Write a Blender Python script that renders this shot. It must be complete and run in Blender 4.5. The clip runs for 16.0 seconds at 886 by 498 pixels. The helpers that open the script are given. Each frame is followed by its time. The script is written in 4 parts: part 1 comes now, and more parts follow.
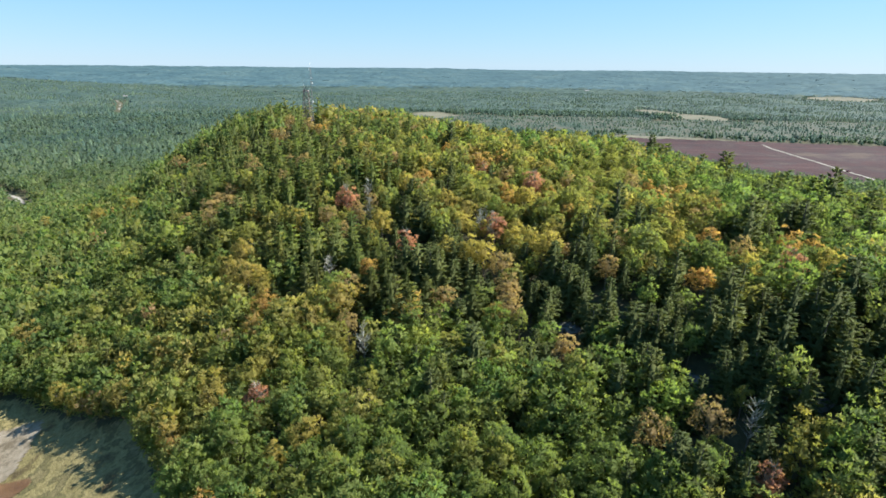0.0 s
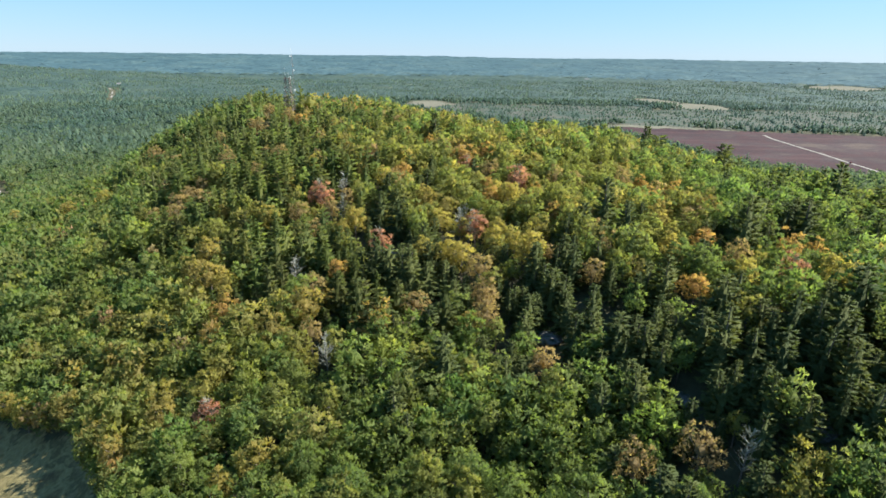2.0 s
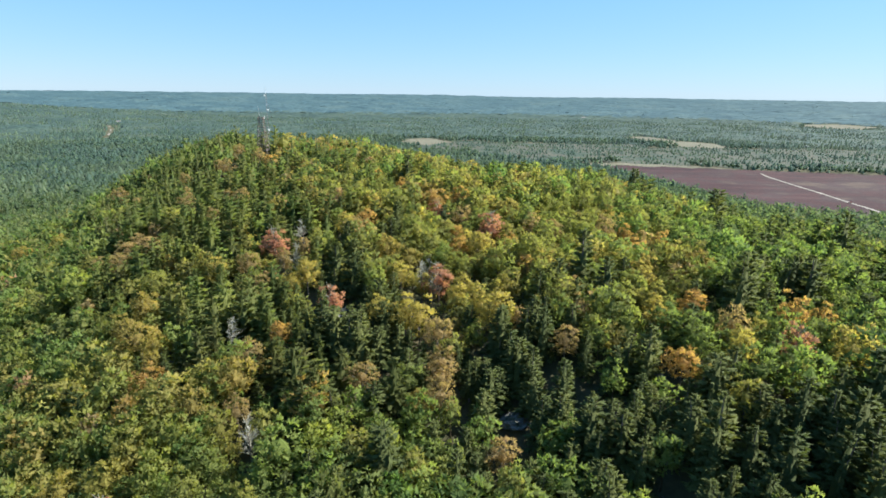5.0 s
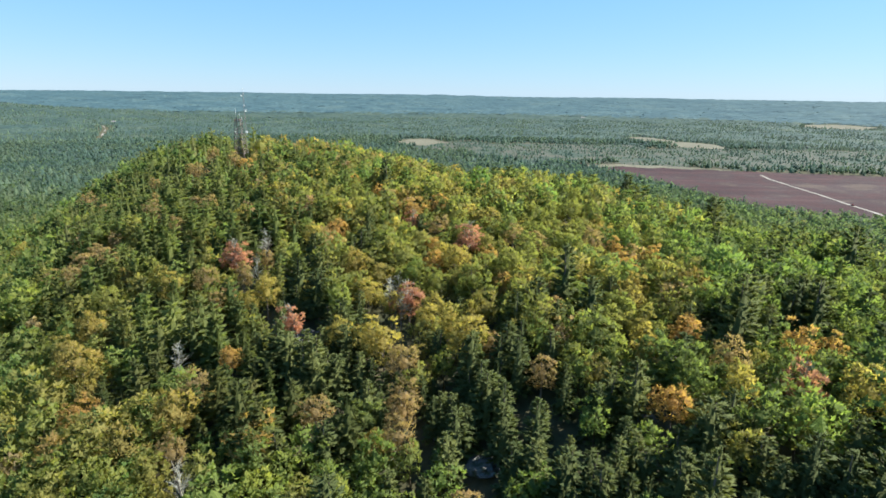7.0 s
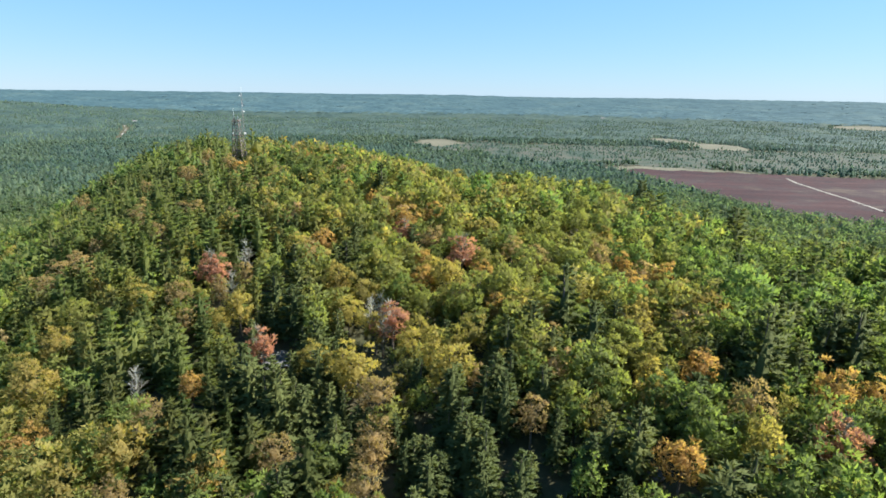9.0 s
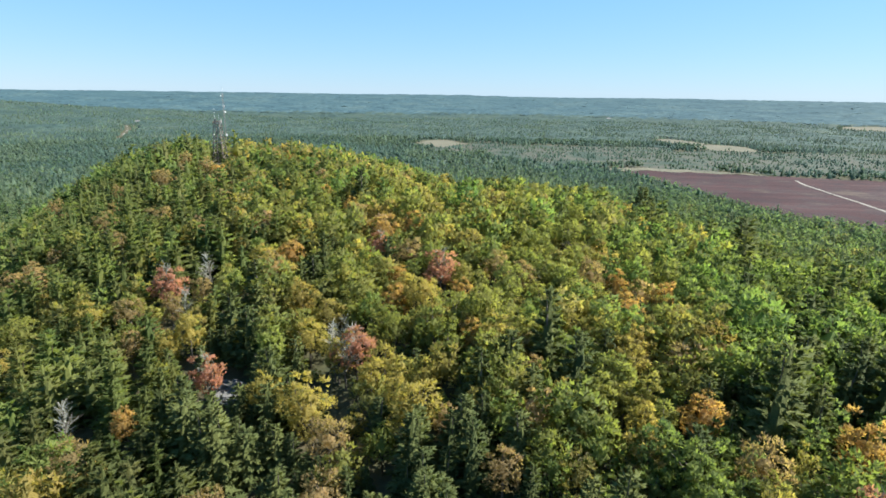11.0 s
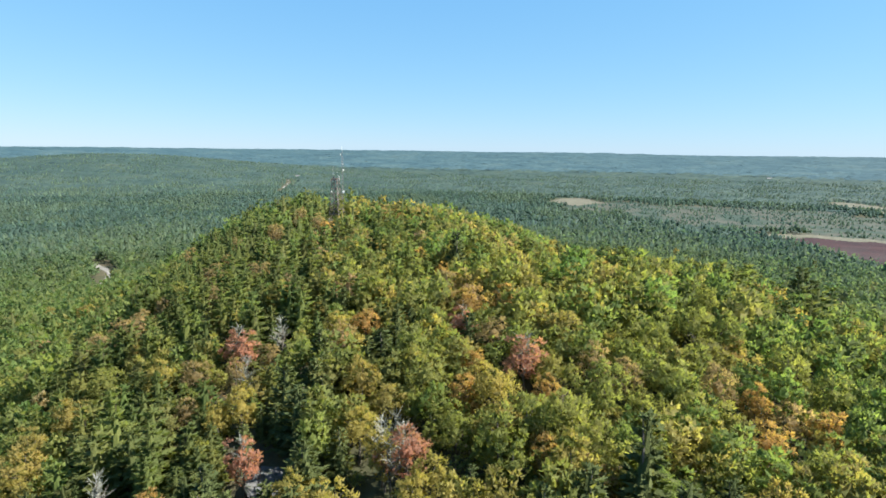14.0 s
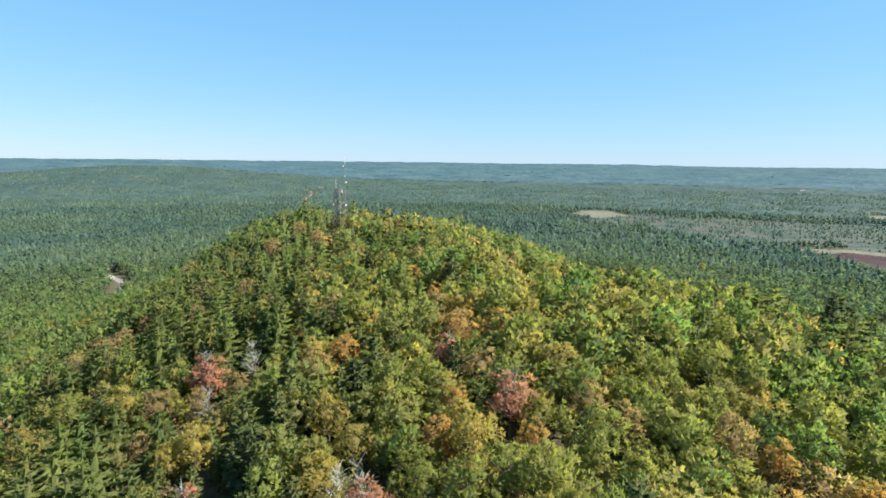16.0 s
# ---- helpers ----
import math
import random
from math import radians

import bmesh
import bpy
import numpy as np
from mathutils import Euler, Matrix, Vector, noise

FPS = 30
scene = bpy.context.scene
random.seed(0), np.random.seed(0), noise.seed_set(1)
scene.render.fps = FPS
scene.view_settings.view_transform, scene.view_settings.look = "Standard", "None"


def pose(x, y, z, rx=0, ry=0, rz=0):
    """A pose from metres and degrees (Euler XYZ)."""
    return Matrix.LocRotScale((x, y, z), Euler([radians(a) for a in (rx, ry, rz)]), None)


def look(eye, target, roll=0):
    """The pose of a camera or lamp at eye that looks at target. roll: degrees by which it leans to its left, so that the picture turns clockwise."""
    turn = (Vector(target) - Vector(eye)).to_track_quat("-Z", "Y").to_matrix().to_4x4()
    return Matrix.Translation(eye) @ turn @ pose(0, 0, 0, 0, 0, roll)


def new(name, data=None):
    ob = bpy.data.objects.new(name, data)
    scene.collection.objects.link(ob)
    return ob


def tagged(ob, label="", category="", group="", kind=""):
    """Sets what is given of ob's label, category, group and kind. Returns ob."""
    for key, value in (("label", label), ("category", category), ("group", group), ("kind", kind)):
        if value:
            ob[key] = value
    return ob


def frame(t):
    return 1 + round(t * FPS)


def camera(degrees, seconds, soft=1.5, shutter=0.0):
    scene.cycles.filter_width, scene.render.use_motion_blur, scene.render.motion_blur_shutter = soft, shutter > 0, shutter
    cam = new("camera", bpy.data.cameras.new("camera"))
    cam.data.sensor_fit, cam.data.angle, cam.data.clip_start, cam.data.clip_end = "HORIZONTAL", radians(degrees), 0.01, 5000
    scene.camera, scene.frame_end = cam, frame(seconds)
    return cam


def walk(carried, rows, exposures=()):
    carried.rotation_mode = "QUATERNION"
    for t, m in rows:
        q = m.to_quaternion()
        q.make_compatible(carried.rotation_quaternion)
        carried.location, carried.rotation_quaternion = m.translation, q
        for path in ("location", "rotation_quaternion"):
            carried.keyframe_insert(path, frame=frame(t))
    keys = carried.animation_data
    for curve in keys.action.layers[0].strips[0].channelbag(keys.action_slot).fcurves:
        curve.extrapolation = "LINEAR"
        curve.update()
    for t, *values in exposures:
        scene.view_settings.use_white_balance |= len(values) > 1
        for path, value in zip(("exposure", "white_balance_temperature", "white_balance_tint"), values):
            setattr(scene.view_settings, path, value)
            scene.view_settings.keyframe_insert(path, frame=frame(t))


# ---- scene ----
cam = camera(78.1, 16.0, 1.65)
METRES, EYE, TILT, LEAN, TURN = 130.0, 120.0, -18.5, -0.6, 0.0
ROWS = [
    (0.0, 0.0, 0.0, 0.0, 0.0, 0.0, -0.0),
    (0.5, 0.0148, 0.026, 0.0088, -0.03, -1.94, -0.01),
    (1.0, 0.0297, 0.0509, 0.0162, -0.06, -2.92, -0.04),
    (1.5, 0.0443, 0.0751, 0.0234, -0.05, -3.08, -0.06),
    (2.0, 0.0587, 0.0975, 0.0282, -0.04, -1.14, -0.11),
    (2.5, 0.0739, 0.1205, 0.0367, 0.01, 0.88, -0.13),
    (3.0, 0.0886, 0.1447, 0.0448, 0.01, 1.96, -0.15),
    (3.5, 0.1034, 0.1691, 0.0528, 0.03, 2.41, -0.11),
    (4.0, 0.1191, 0.1935, 0.0612, 0.02, 2.56, -0.14),
    (6.5, 0.1972, 0.3246, 0.1081, 0.03, 2.54, -0.21),
    (7.0, 0.2122, 0.3517, 0.1179, 0.02, 2.54, -0.21),
    (7.5, 0.2281, 0.3789, 0.1264, 0.19, 2.6, -0.29),
    (8.0, 0.2428, 0.4057, 0.136, 0.69, 2.59, -0.45),
    (8.5, 0.2565, 0.4332, 0.1448, 1.36, 2.58, -0.69),
    (9.0, 0.2707, 0.4613, 0.1542, 1.91, 2.54, -0.88),
    (11.5, 0.3372, 0.6032, 0.2003, 2.86, 2.54, -1.22),
    (12.0, 0.3497, 0.6302, 0.2107, 3.95, 2.44, -1.62),
    (12.5, 0.3613, 0.6569, 0.2199, 6.33, 2.42, -2.44),
    (13.0, 0.3728, 0.6827, 0.2278, 9.74, 4.2, -3.56),
    (13.5, 0.385, 0.7099, 0.2379, 13.58, 6.11, -4.68),
    (14.0, 0.3952, 0.7377, 0.2482, 16.12, 7.53, -5.51),
    (14.5, 0.4036, 0.7664, 0.2587, 17.33, 8.16, -5.81),
    (15.0, 0.4132, 0.7946, 0.2681, 17.86, 8.34, -6.01),
    (15.5, 0.4236, 0.8223, 0.2764, 18.31, 8.47, -6.17),
    (16.0, 0.4326, 0.8511, 0.2858, 18.61, 8.47, -6.24),
]
walk(cam, [(t, pose(0, 0, EYE, TILT, LEAN, TURN) @ pose(METRES * x, METRES * y, METRES * z, 90 + pitch, roll, yaw)) for t, x, y, z, yaw, pitch, roll in ROWS], [(0.0, 1.63, 6000, 6), (16.0, 1.63, 6000, 6)])

# ---- light ----
SUN_AZ, SUN_EL = 82.0, 47.0
sun_way = Vector((math.sin(radians(SUN_AZ)) * math.cos(radians(SUN_EL)), math.cos(radians(SUN_AZ)) * math.cos(radians(SUN_EL)), math.sin(radians(SUN_EL))))
world = bpy.data.worlds.new("sky")
scene.world = world
world.use_nodes = True
wn = world.node_tree.nodes
sky = wn.new("ShaderNodeTexSky")
sky.sky_type, sky.sun_disc = "NISHITA", False
sky.sun_elevation, sky.sun_rotation = radians(SUN_EL), radians(SUN_AZ)
sky.air_density, sky.dust_density, sky.ozone_density, sky.altitude = 1.0, 0.0, 0.7, 150
wn["Background"].inputs["Strength"].default_value = 0.09
# a flatter, clearer blue than the plain model gives: each channel's own contrast and level
apart, together = wn.new("ShaderNodeSeparateColor"), wn.new("ShaderNodeCombineColor")
world.node_tree.links.new(sky.outputs[0], apart.inputs[0])
for k, (power, level) in enumerate(((0.62, 0.60), (0.42, 1.215), (0.2, 2.35))):
    bend, scale = wn.new("ShaderNodeMath"), wn.new("ShaderNodeMath")
    bend.operation, scale.operation = "POWER", "MULTIPLY"
    bend.inputs[1].default_value, scale.inputs[1].default_value = power, level
    world.node_tree.links.new(apart.outputs[k], bend.inputs[0])
    world.node_tree.links.new(bend.outputs[0], scale.inputs[0])
    world.node_tree.links.new(scale.outputs[0], together.inputs[k])
world.node_tree.links.new(together.outputs[0], wn["Background"].inputs["Color"])
sun = new("sun", bpy.data.lights.new("sun", "SUN"))
sun.data.energy, sun.data.angle, sun.data.color = 4.8, radians(0.53), (1.0, 0.93, 0.82)
sun.matrix_world = look(sun_way * 500, (0, 0, 0))

rng = np.random.default_rng(7)

# ---- materials ----


def nodes_of(name):
    m = bpy.data.materials.new(name)
    m.use_nodes = True
    return m, m.node_tree.nodes, m.node_tree.links


def mixed(nt, links, kind, fac, a, b):
    n = nt.new("ShaderNodeMix")
    n.data_type, n.blend_type = "RGBA", kind
    for sock, v in ((0, fac), (6, a), (7, b)):
        if hasattr(v, "is_linked"):
            links.new(v, n.inputs[sock])
        else:
            n.inputs[sock].default_value = v if sock == 0 else (*v, 1)
    return n.outputs[2]


def noise_of(nt, links, scale, detail=4.0, rough=0.6, vec=None):
    n = nt.new("ShaderNodeTexNoise")
    n.inputs["Scale"].default_value, n.inputs["Detail"].default_value, n.inputs["Roughness"].default_value = scale, detail, rough
    if vec is not None:
        links.new(vec, n.inputs["Vector"])
    return n.outputs["Fac"]


def ramp_of(nt, links, fac, stops):
    n = nt.new("ShaderNodeValToRGB")
    while len(n.color_ramp.elements) < len(stops):
        n.color_ramp.elements.new(0.5)
    for e, (p, c) in zip(n.color_ramp.elements, stops):
        e.position, e.color = p, (*c, 1)
    links.new(fac, n.inputs[0])
    return n.outputs[0]


def leaf_shader(m, nt, links, colour, through_leaf=0.28):
    """Foliage: uneven colour at two sizes, a little gloss, light coming through the leaves."""
    geo = nt.new("ShaderNodeNewGeometry")
    fine = ramp_of(nt, links, noise_of(nt, links, 4.6, 3, 0.75, geo.outputs["Position"]), [(0.34, (0.76, 0.78, 0.77)), (0.66, (1.25, 1.23, 1.2))])
    wide = ramp_of(nt, links, noise_of(nt, links, 0.25, 2, 0.5, geo.outputs["Position"]), [(0.3, (0.82, 0.86, 0.85)), (0.7, (1.18, 1.12, 1.05))])
    isle = ramp_of(nt, links, geo.outputs["Random Per Island"], [(0.0, (0.92, 0.94, 0.94)), (1.0, (1.08, 1.07, 1.04))])
    c = mixed(nt, links, "MULTIPLY", 1.0, colour, fine)
    c = mixed(nt, links, "MULTIPLY", 1.0, c, wide)
    c = mixed(nt, links, "MULTIPLY", 1.0, c, isle)
    p = nt["Principled BSDF"]
    links.new(c, p.inputs["Base Color"])
    p.inputs["Roughness"].default_value, p.inputs["Specular IOR Level"].default_value = 0.7, 0.12
    tr = nt.new("ShaderNodeBsdfTranslucent")
    bn = nt.new("ShaderNodeBump")
    bn.inputs["Strength"].default_value, bn.inputs["Distance"].default_value = 0.6, 0.22
    links.new(noise_of(nt, links, 4.5, 3, 0.6, geo.outputs["Position"]), bn.inputs["Height"])
    links.new(bn.outputs[0], p.inputs["Normal"])
    links.new(mixed(nt, links, "MULTIPLY", 1.0, c, (1.4, 1.45, 0.86)), tr.inputs["Color"])
    mx = nt.new("ShaderNodeMixShader")
    mx.inputs[0].default_value = through_leaf
    links.new(p.outputs[0], mx.inputs[1])
    links.new(tr.outputs[0], mx.inputs[2])
    links.new(mx.outputs[0], nt["Material Output"].inputs["Surface"])


PALETTE = {
    "green": ((0.105, 0.143, 0.050), (0.171, 0.203, 0.062)),
    "fresh": ((0.123, 0.161, 0.050), (0.172, 0.202, 0.059)),
    "lime": ((0.165, 0.180, 0.057), (0.213, 0.211, 0.064)),
    "olive": ((0.173, 0.179, 0.057), (0.248, 0.225, 0.069)),
    "bronze": ((0.221, 0.186, 0.062), (0.283, 0.222, 0.076)),
    "yellow": ((0.262, 0.222, 0.068), (0.312, 0.252, 0.078)),
    "orange": ((0.300, 0.196, 0.074), (0.360, 0.226, 0.084)),
    "red": ((0.320, 0.165, 0.118), (0.385, 0.192, 0.138)),
    "brown": ((0.240, 0.178, 0.090), (0.296, 0.214, 0.110)),
    "grey": ((0.24, 0.235, 0.21), (0.32, 0.31, 0.28)),
    # same conifer twice: the first darkened for the shaded front slope, the second lighter
    "spruce": ((0.062, 0.078, 0.030), (0.108, 0.120, 0.042)),
    "lit_spruce": ((0.092, 0.111, 0.040), (0.156, 0.171, 0.056)),
}
BARK = (0.13, 0.105, 0.085)


def crown_material(species):
    m, nt, links = nodes_of("leaves_" + species)
    lo, hi = PALETTE[species]
    leaf_shader(m, nt, links, ramp_of(nt, links, nt.new("ShaderNodeObjectInfo").outputs["Random"], [(0.0, lo), (1.0, hi)]), 0.3 if species in ("spruce", "grey") else 0.58)
    return m


LEAVES = {s: crown_material(s) for s in PALETTE}
WOODS, nt, links = nodes_of("woods_leaves")
at = nt.new("ShaderNodeAttribute")
at.attribute_name = "tint"
leaf_shader(WOODS, nt, links, at.outputs["Color"], 0.54)


def earth(name, stops, scale, rough=0.9, bump=0.4, fine=None):
    """Ground cover: a ramp over noise at two sizes, with relief."""
    m, nt, links = nodes_of(name)
    geo = nt.new("ShaderNodeNewGeometry")
    a = noise_of(nt, links, scale, 6, 0.65, geo.outputs["Position"])
    b = noise_of(nt, links, fine or scale * 9, 5, 0.7, geo.outputs["Position"])
    c = ramp_of(nt, links, a, stops)
    c = mixed(nt, links, "MULTIPLY", 1.0, c, ramp_of(nt, links, b, [(0.3, (0.7, 0.7, 0.7)), (0.7, (1.25, 1.25, 1.25))]))
    p = nt["Principled BSDF"]
    links.new(c, p.inputs["Base Color"])
    p.inputs["Roughness"].default_value, p.inputs["Specular IOR Level"].default_value = rough, 0.2
    bn = nt.new("ShaderNodeBump")
    bn.inputs["Strength"].default_value, bn.inputs["Distance"].default_value = bump, 0.5
    links.new(b, bn.inputs["Height"])
    links.new(bn.outputs[0], p.inputs["Normal"])
    return m


M_FLOOR = earth("forest_floor", [(0.3, (0.036, 0.042, 0.019)), (0.5, (0.058, 0.055, 0.027)), (0.7, (0.092, 0.072, 0.042))], 0.05)
M_GRASS = earth("dry_grass", [(0.33, (0.070, 0.050, 0.022)), (0.44, (0.160, 0.130, 0.052)), (0.51, (0.215, 0.172, 0.074)), (0.57, (0.090, 0.078, 0.030)), (0.68, (0.190, 0.150, 0.072))], 0.11, bump=0.9, fine=1.4)
M_SOIL = earth("bare_soil", [(0.32, (0.10, 0.078, 0.05)), (0.5, (0.19, 0.155, 0.11)), (0.68, (0.23, 0.19, 0.14))], 0.2, fine=1.6)
M_SAND = earth("sandy_soil", [(0.3, (0.17, 0.15, 0.125)), (0.7, (0.27, 0.245, 0.21))], 0.1)
M_MUD = earth("rusty_mud", [(0.3, (0.09, 0.045, 0.02)), (0.7, (0.15, 0.085, 0.04))], 0.2, rough=0.45)
M_BARREN = earth("blueberry_barren", [(0.34, (0.023, 0.012, 0.013)), (0.46, (0.043, 0.018, 0.017)), (0.54, (0.034, 0.019, 0.019)), (0.64, (0.056, 0.036, 0.028))], 0.012, fine=0.3)
nt, links = M_BARREN.node_tree.nodes, M_BARREN.node_tree.links
lie = nt.new("ShaderNodeMapping")
lie.inputs["Rotation"].default_value, lie.inputs["Scale"].default_value = (0, 0, radians(-14)), (0.004, 0.028, 0.02)
links.new(nt["Geometry"].outputs["Position"], lie.inputs["Vector"])
bands = ramp_of(nt, links, noise_of(nt, links, 1.0, 5, 0.6, lie.outputs[0]), [(0.38, (0.78, 0.72, 0.74)), (0.52, (1.0, 1.0, 1.0)), (0.62, (1.3, 1.45, 1.4)), (0.72, (1.0, 0.95, 0.95))])
base_in = nt["Principled BSDF"].inputs["Base Color"]
links.new(mixed(nt, links, "MULTIPLY", 1.0, base_in.links[0].from_socket, bands), base_in)
M_MEADOW = earth("pale_meadow", [(0.3, (0.088, 0.083, 0.056)), (0.7, (0.140, 0.126, 0.086))], 0.02)
# heath colours with some blue mixed in for haze
M_BOG = earth("bog_heath", [(0.34, (0.029, 0.045, 0.031)), (0.44, (0.038, 0.053, 0.036)), (0.54, (0.073, 0.068, 0.049)), (0.62, (0.036, 0.050, 0.034))], 0.012, fine=0.06)
# granite tones lowered to stand for the shade on the ledges
M_ROCK = earth("granite_ledge", [(0.3, (0.09, 0.087, 0.085)), (0.5, (0.15, 0.145, 0.14)), (0.62, (0.06, 0.068, 0.042)), (0.75, (0.12, 0.116, 0.11))], 0.5, bump=0.8)
# haze painted in as blue-green, shade between crowns as a darker tone
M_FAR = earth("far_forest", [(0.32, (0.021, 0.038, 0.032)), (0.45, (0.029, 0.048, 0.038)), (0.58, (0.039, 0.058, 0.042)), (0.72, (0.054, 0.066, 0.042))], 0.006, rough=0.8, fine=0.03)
# the blue of these hills is haze put into the base colour
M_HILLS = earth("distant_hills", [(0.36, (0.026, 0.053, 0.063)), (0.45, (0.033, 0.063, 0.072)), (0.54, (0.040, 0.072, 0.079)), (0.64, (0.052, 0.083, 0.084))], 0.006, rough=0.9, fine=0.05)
M_BARK = earth("bark", [(0.3, (0.09, 0.075, 0.06)), (0.7, (0.19, 0.16, 0.13))], 2.0)


def plain_material(name, colour, rough=0.5, metal=0.0):
    m, nt, links = nodes_of(name)
    geo = nt.new("ShaderNodeNewGeometry")
    v = ramp_of(nt, links, noise_of(nt, links, 3.0, 5, 0.6, geo.outputs["Position"]), [(0.3, (0.8, 0.8, 0.8)), (0.7, (1.1, 1.1, 1.1))])
    p = nt["Principled BSDF"]
    links.new(mixed(nt, links, "MULTIPLY", 1.0, colour, v), p.inputs["Base Color"])
    p.inputs["Roughness"].default_value, p.inputs["Metallic"].default_value = rough, metal
    return m


M_STEEL = plain_material("galvanised_steel", (0.25, 0.22, 0.21), 0.6, 0.2)
M_RUST = plain_material("weathered_steel", (0.20, 0.155, 0.13), 0.75, 0.1)
M_RED_STEEL = plain_material("faded_red_paint", (0.35, 0.16, 0.12), 0.6)
M_WHITE = plain_material("white_paint", (0.6, 0.6, 0.58), 0.5)
M_DARK = plain_material("dark_metal", (0.06, 0.06, 0.065), 0.5)
M_ROOF = plain_material("roof_shingle", (0.16, 0.15, 0.15), 0.8)
M_TRUCK = plain_material("dark_red_paint", (0.16, 0.03, 0.03), 0.35)

# ---- terrain ----
HILL = [(-95, 350, 63, 21.0), (-35, 310, 58, 9.4), (20, 260, 58, 32.1), (75, 280, 58, 17.8), (80, 205, 54, 6.8), (140, 215, 58, 31.4),
        (100, 140, 50, 9.1), (-60, 215, 58, 24.8), (30, 150, 45, 10.8), (-150, 300, 63, 22.4), (-30, 130, 54, 15.9), (-10, 400, 72, 50.0),
        (150, 120, 54, 30.4), (-110, 200, 54, 3.4), (60, 70, 50, 7.0), (88, 98, 29, 18.6), (-118, 362, 40, 14.2), (112, 285, 40, 14.0),
        (-130, 140, 50, -13.6), (-175, 295, 36, -8.9), (-150, 370, 40, 8.6), (60, 170, 32, 7.7), (-80, 250, 36, 2.3), (-260, 340, 60, 7.1), (200, 290, 50, 11.0), (-108, 356, 50, 4.0), (122, 266, 26, -2.5),
        (165, 208, 30, 8.0), (-165, 405, 40, 17.0), (-140, 338, 26, -6.0), (-50, 392, 30, 1.5), (125, 325, 42, 5.5), (215, 250, 45, 3.0), (142, 236, 24, -2.0)]


def smooth(a, b, v):
    v = np.clip((v - a) / (b - a), 0, 1)
    return v * v * (3 - 2 * v)


def waves(x, y, size, seed=0):
    """Soft noise between about -1 and 1, with lumps of that size in metres."""
    g = np.random.default_rng(seed)
    v = 0
    for k in range(7):
        a, s, p = g.uniform(0, math.tau), g.uniform(0.7, 1.6) * 2.6 / size, g.uniform(0, math.tau)
        v = v + np.sin((x * math.cos(a) + y * math.sin(a)) * s + p + 1.3 * np.sin((y * math.cos(a) - x * math.sin(a)) * s * 0.7 + p * 2))
    return v / 3.2


def ground_z(x, y):
    x, y = np.asarray(x, float), np.asarray(y, float)
    r = np.hypot(x, y - 100)
    z = 6 * np.exp(-(r / 800) ** 2)
    for cx, cy, s, h in HILL:
        z = z + h * np.exp(-((x - cx) ** 2 + (y - cy) ** 2) / (2 * s * s))
    z = z + 1.2 * waves(x, y, 45, 3) * np.exp(-(r / 600) ** 2)
    z = z + 66 * np.exp(-((x + 1950) ** 2 + (y - 1950) ** 2) / (2 * 430 ** 2))
    far = smooth(2300, 4850, r)
    return z + 94 * far + waves(x, y, 900, 5) * 5 * smooth(1400, 2600, r) * (1 - 0.4 * far)


def lies_in(poly, x, y):
    inside = np.zeros(np.shape(x), bool)
    for (x0, y0), (x1, y1) in zip(poly, poly[1:] + poly[:1]):
        cross = (y0 > y) != (y1 > y)
        with np.errstate(divide="ignore", invalid="ignore"):
            inside ^= cross & (x < (x1 - x0) * (y - y0) / (y1 - y0) + x0)
    return inside


FIELD = [(264, 975), (302, 800), (350, 606), (550, 478), (950, 480), (1050, 880), (724, 915), (553, 950), (340, 995)]
CLEARING = [(-152, 168), (-120, 152), (-90, 138), (-74, 117), (-61, 101), (-46, 78), (-190, 70), (-210, 170)]
BOG = [(-120, 1350), (60, 1150), (240, 1030), (560, 975), (1100, 930), (1250, 1350), (760, 1380), (330, 1420), (60, 1510)]
MEADOWS = [(-25, 1430, 60, 95), (610, 1600, 45, 110), (660, 1445, 75, 90), (1620, 2300, 120, 120)]
TRACK = [(478, 556), (488, 619), (491, 654), (498, 690), (503, 728), (509, 797), (518, 869), (529, 908)]
FAR_ROAD = [(-790, 1360), (-860, 1494), (-925, 1615), (-976, 1706), (-1045, 1805)]
GRAVEL = [(-342, 434), (-357, 452), (-380, 478), (-404, 493), (-436, 507)]


def near_line(line, x, y):
    d = np.full(np.shape(x), 1e9)
    for (x0, y0), (x1, y1) in zip(line, line[1:]):
        dx, dy = x1 - x0, y1 - y0
        k = np.clip(((x - x0) * dx + (y - y0) * dy) / (dx * dx + dy * dy), 0, 1)
        d = np.minimum(d, np.hypot(x - x0 - k * dx, y - y0 - k * dy))
    return d


def in_meadow(x, y):
    v = np.zeros(np.shape(x), bool)
    wob = 1 + 0.35 * waves(x, y, 60, 11)
    for cx, cy, rx, ry in MEADOWS:
        v |= ((x - cx) / rx) ** 2 + ((y - cy) / ry) ** 2 < wob
    return v


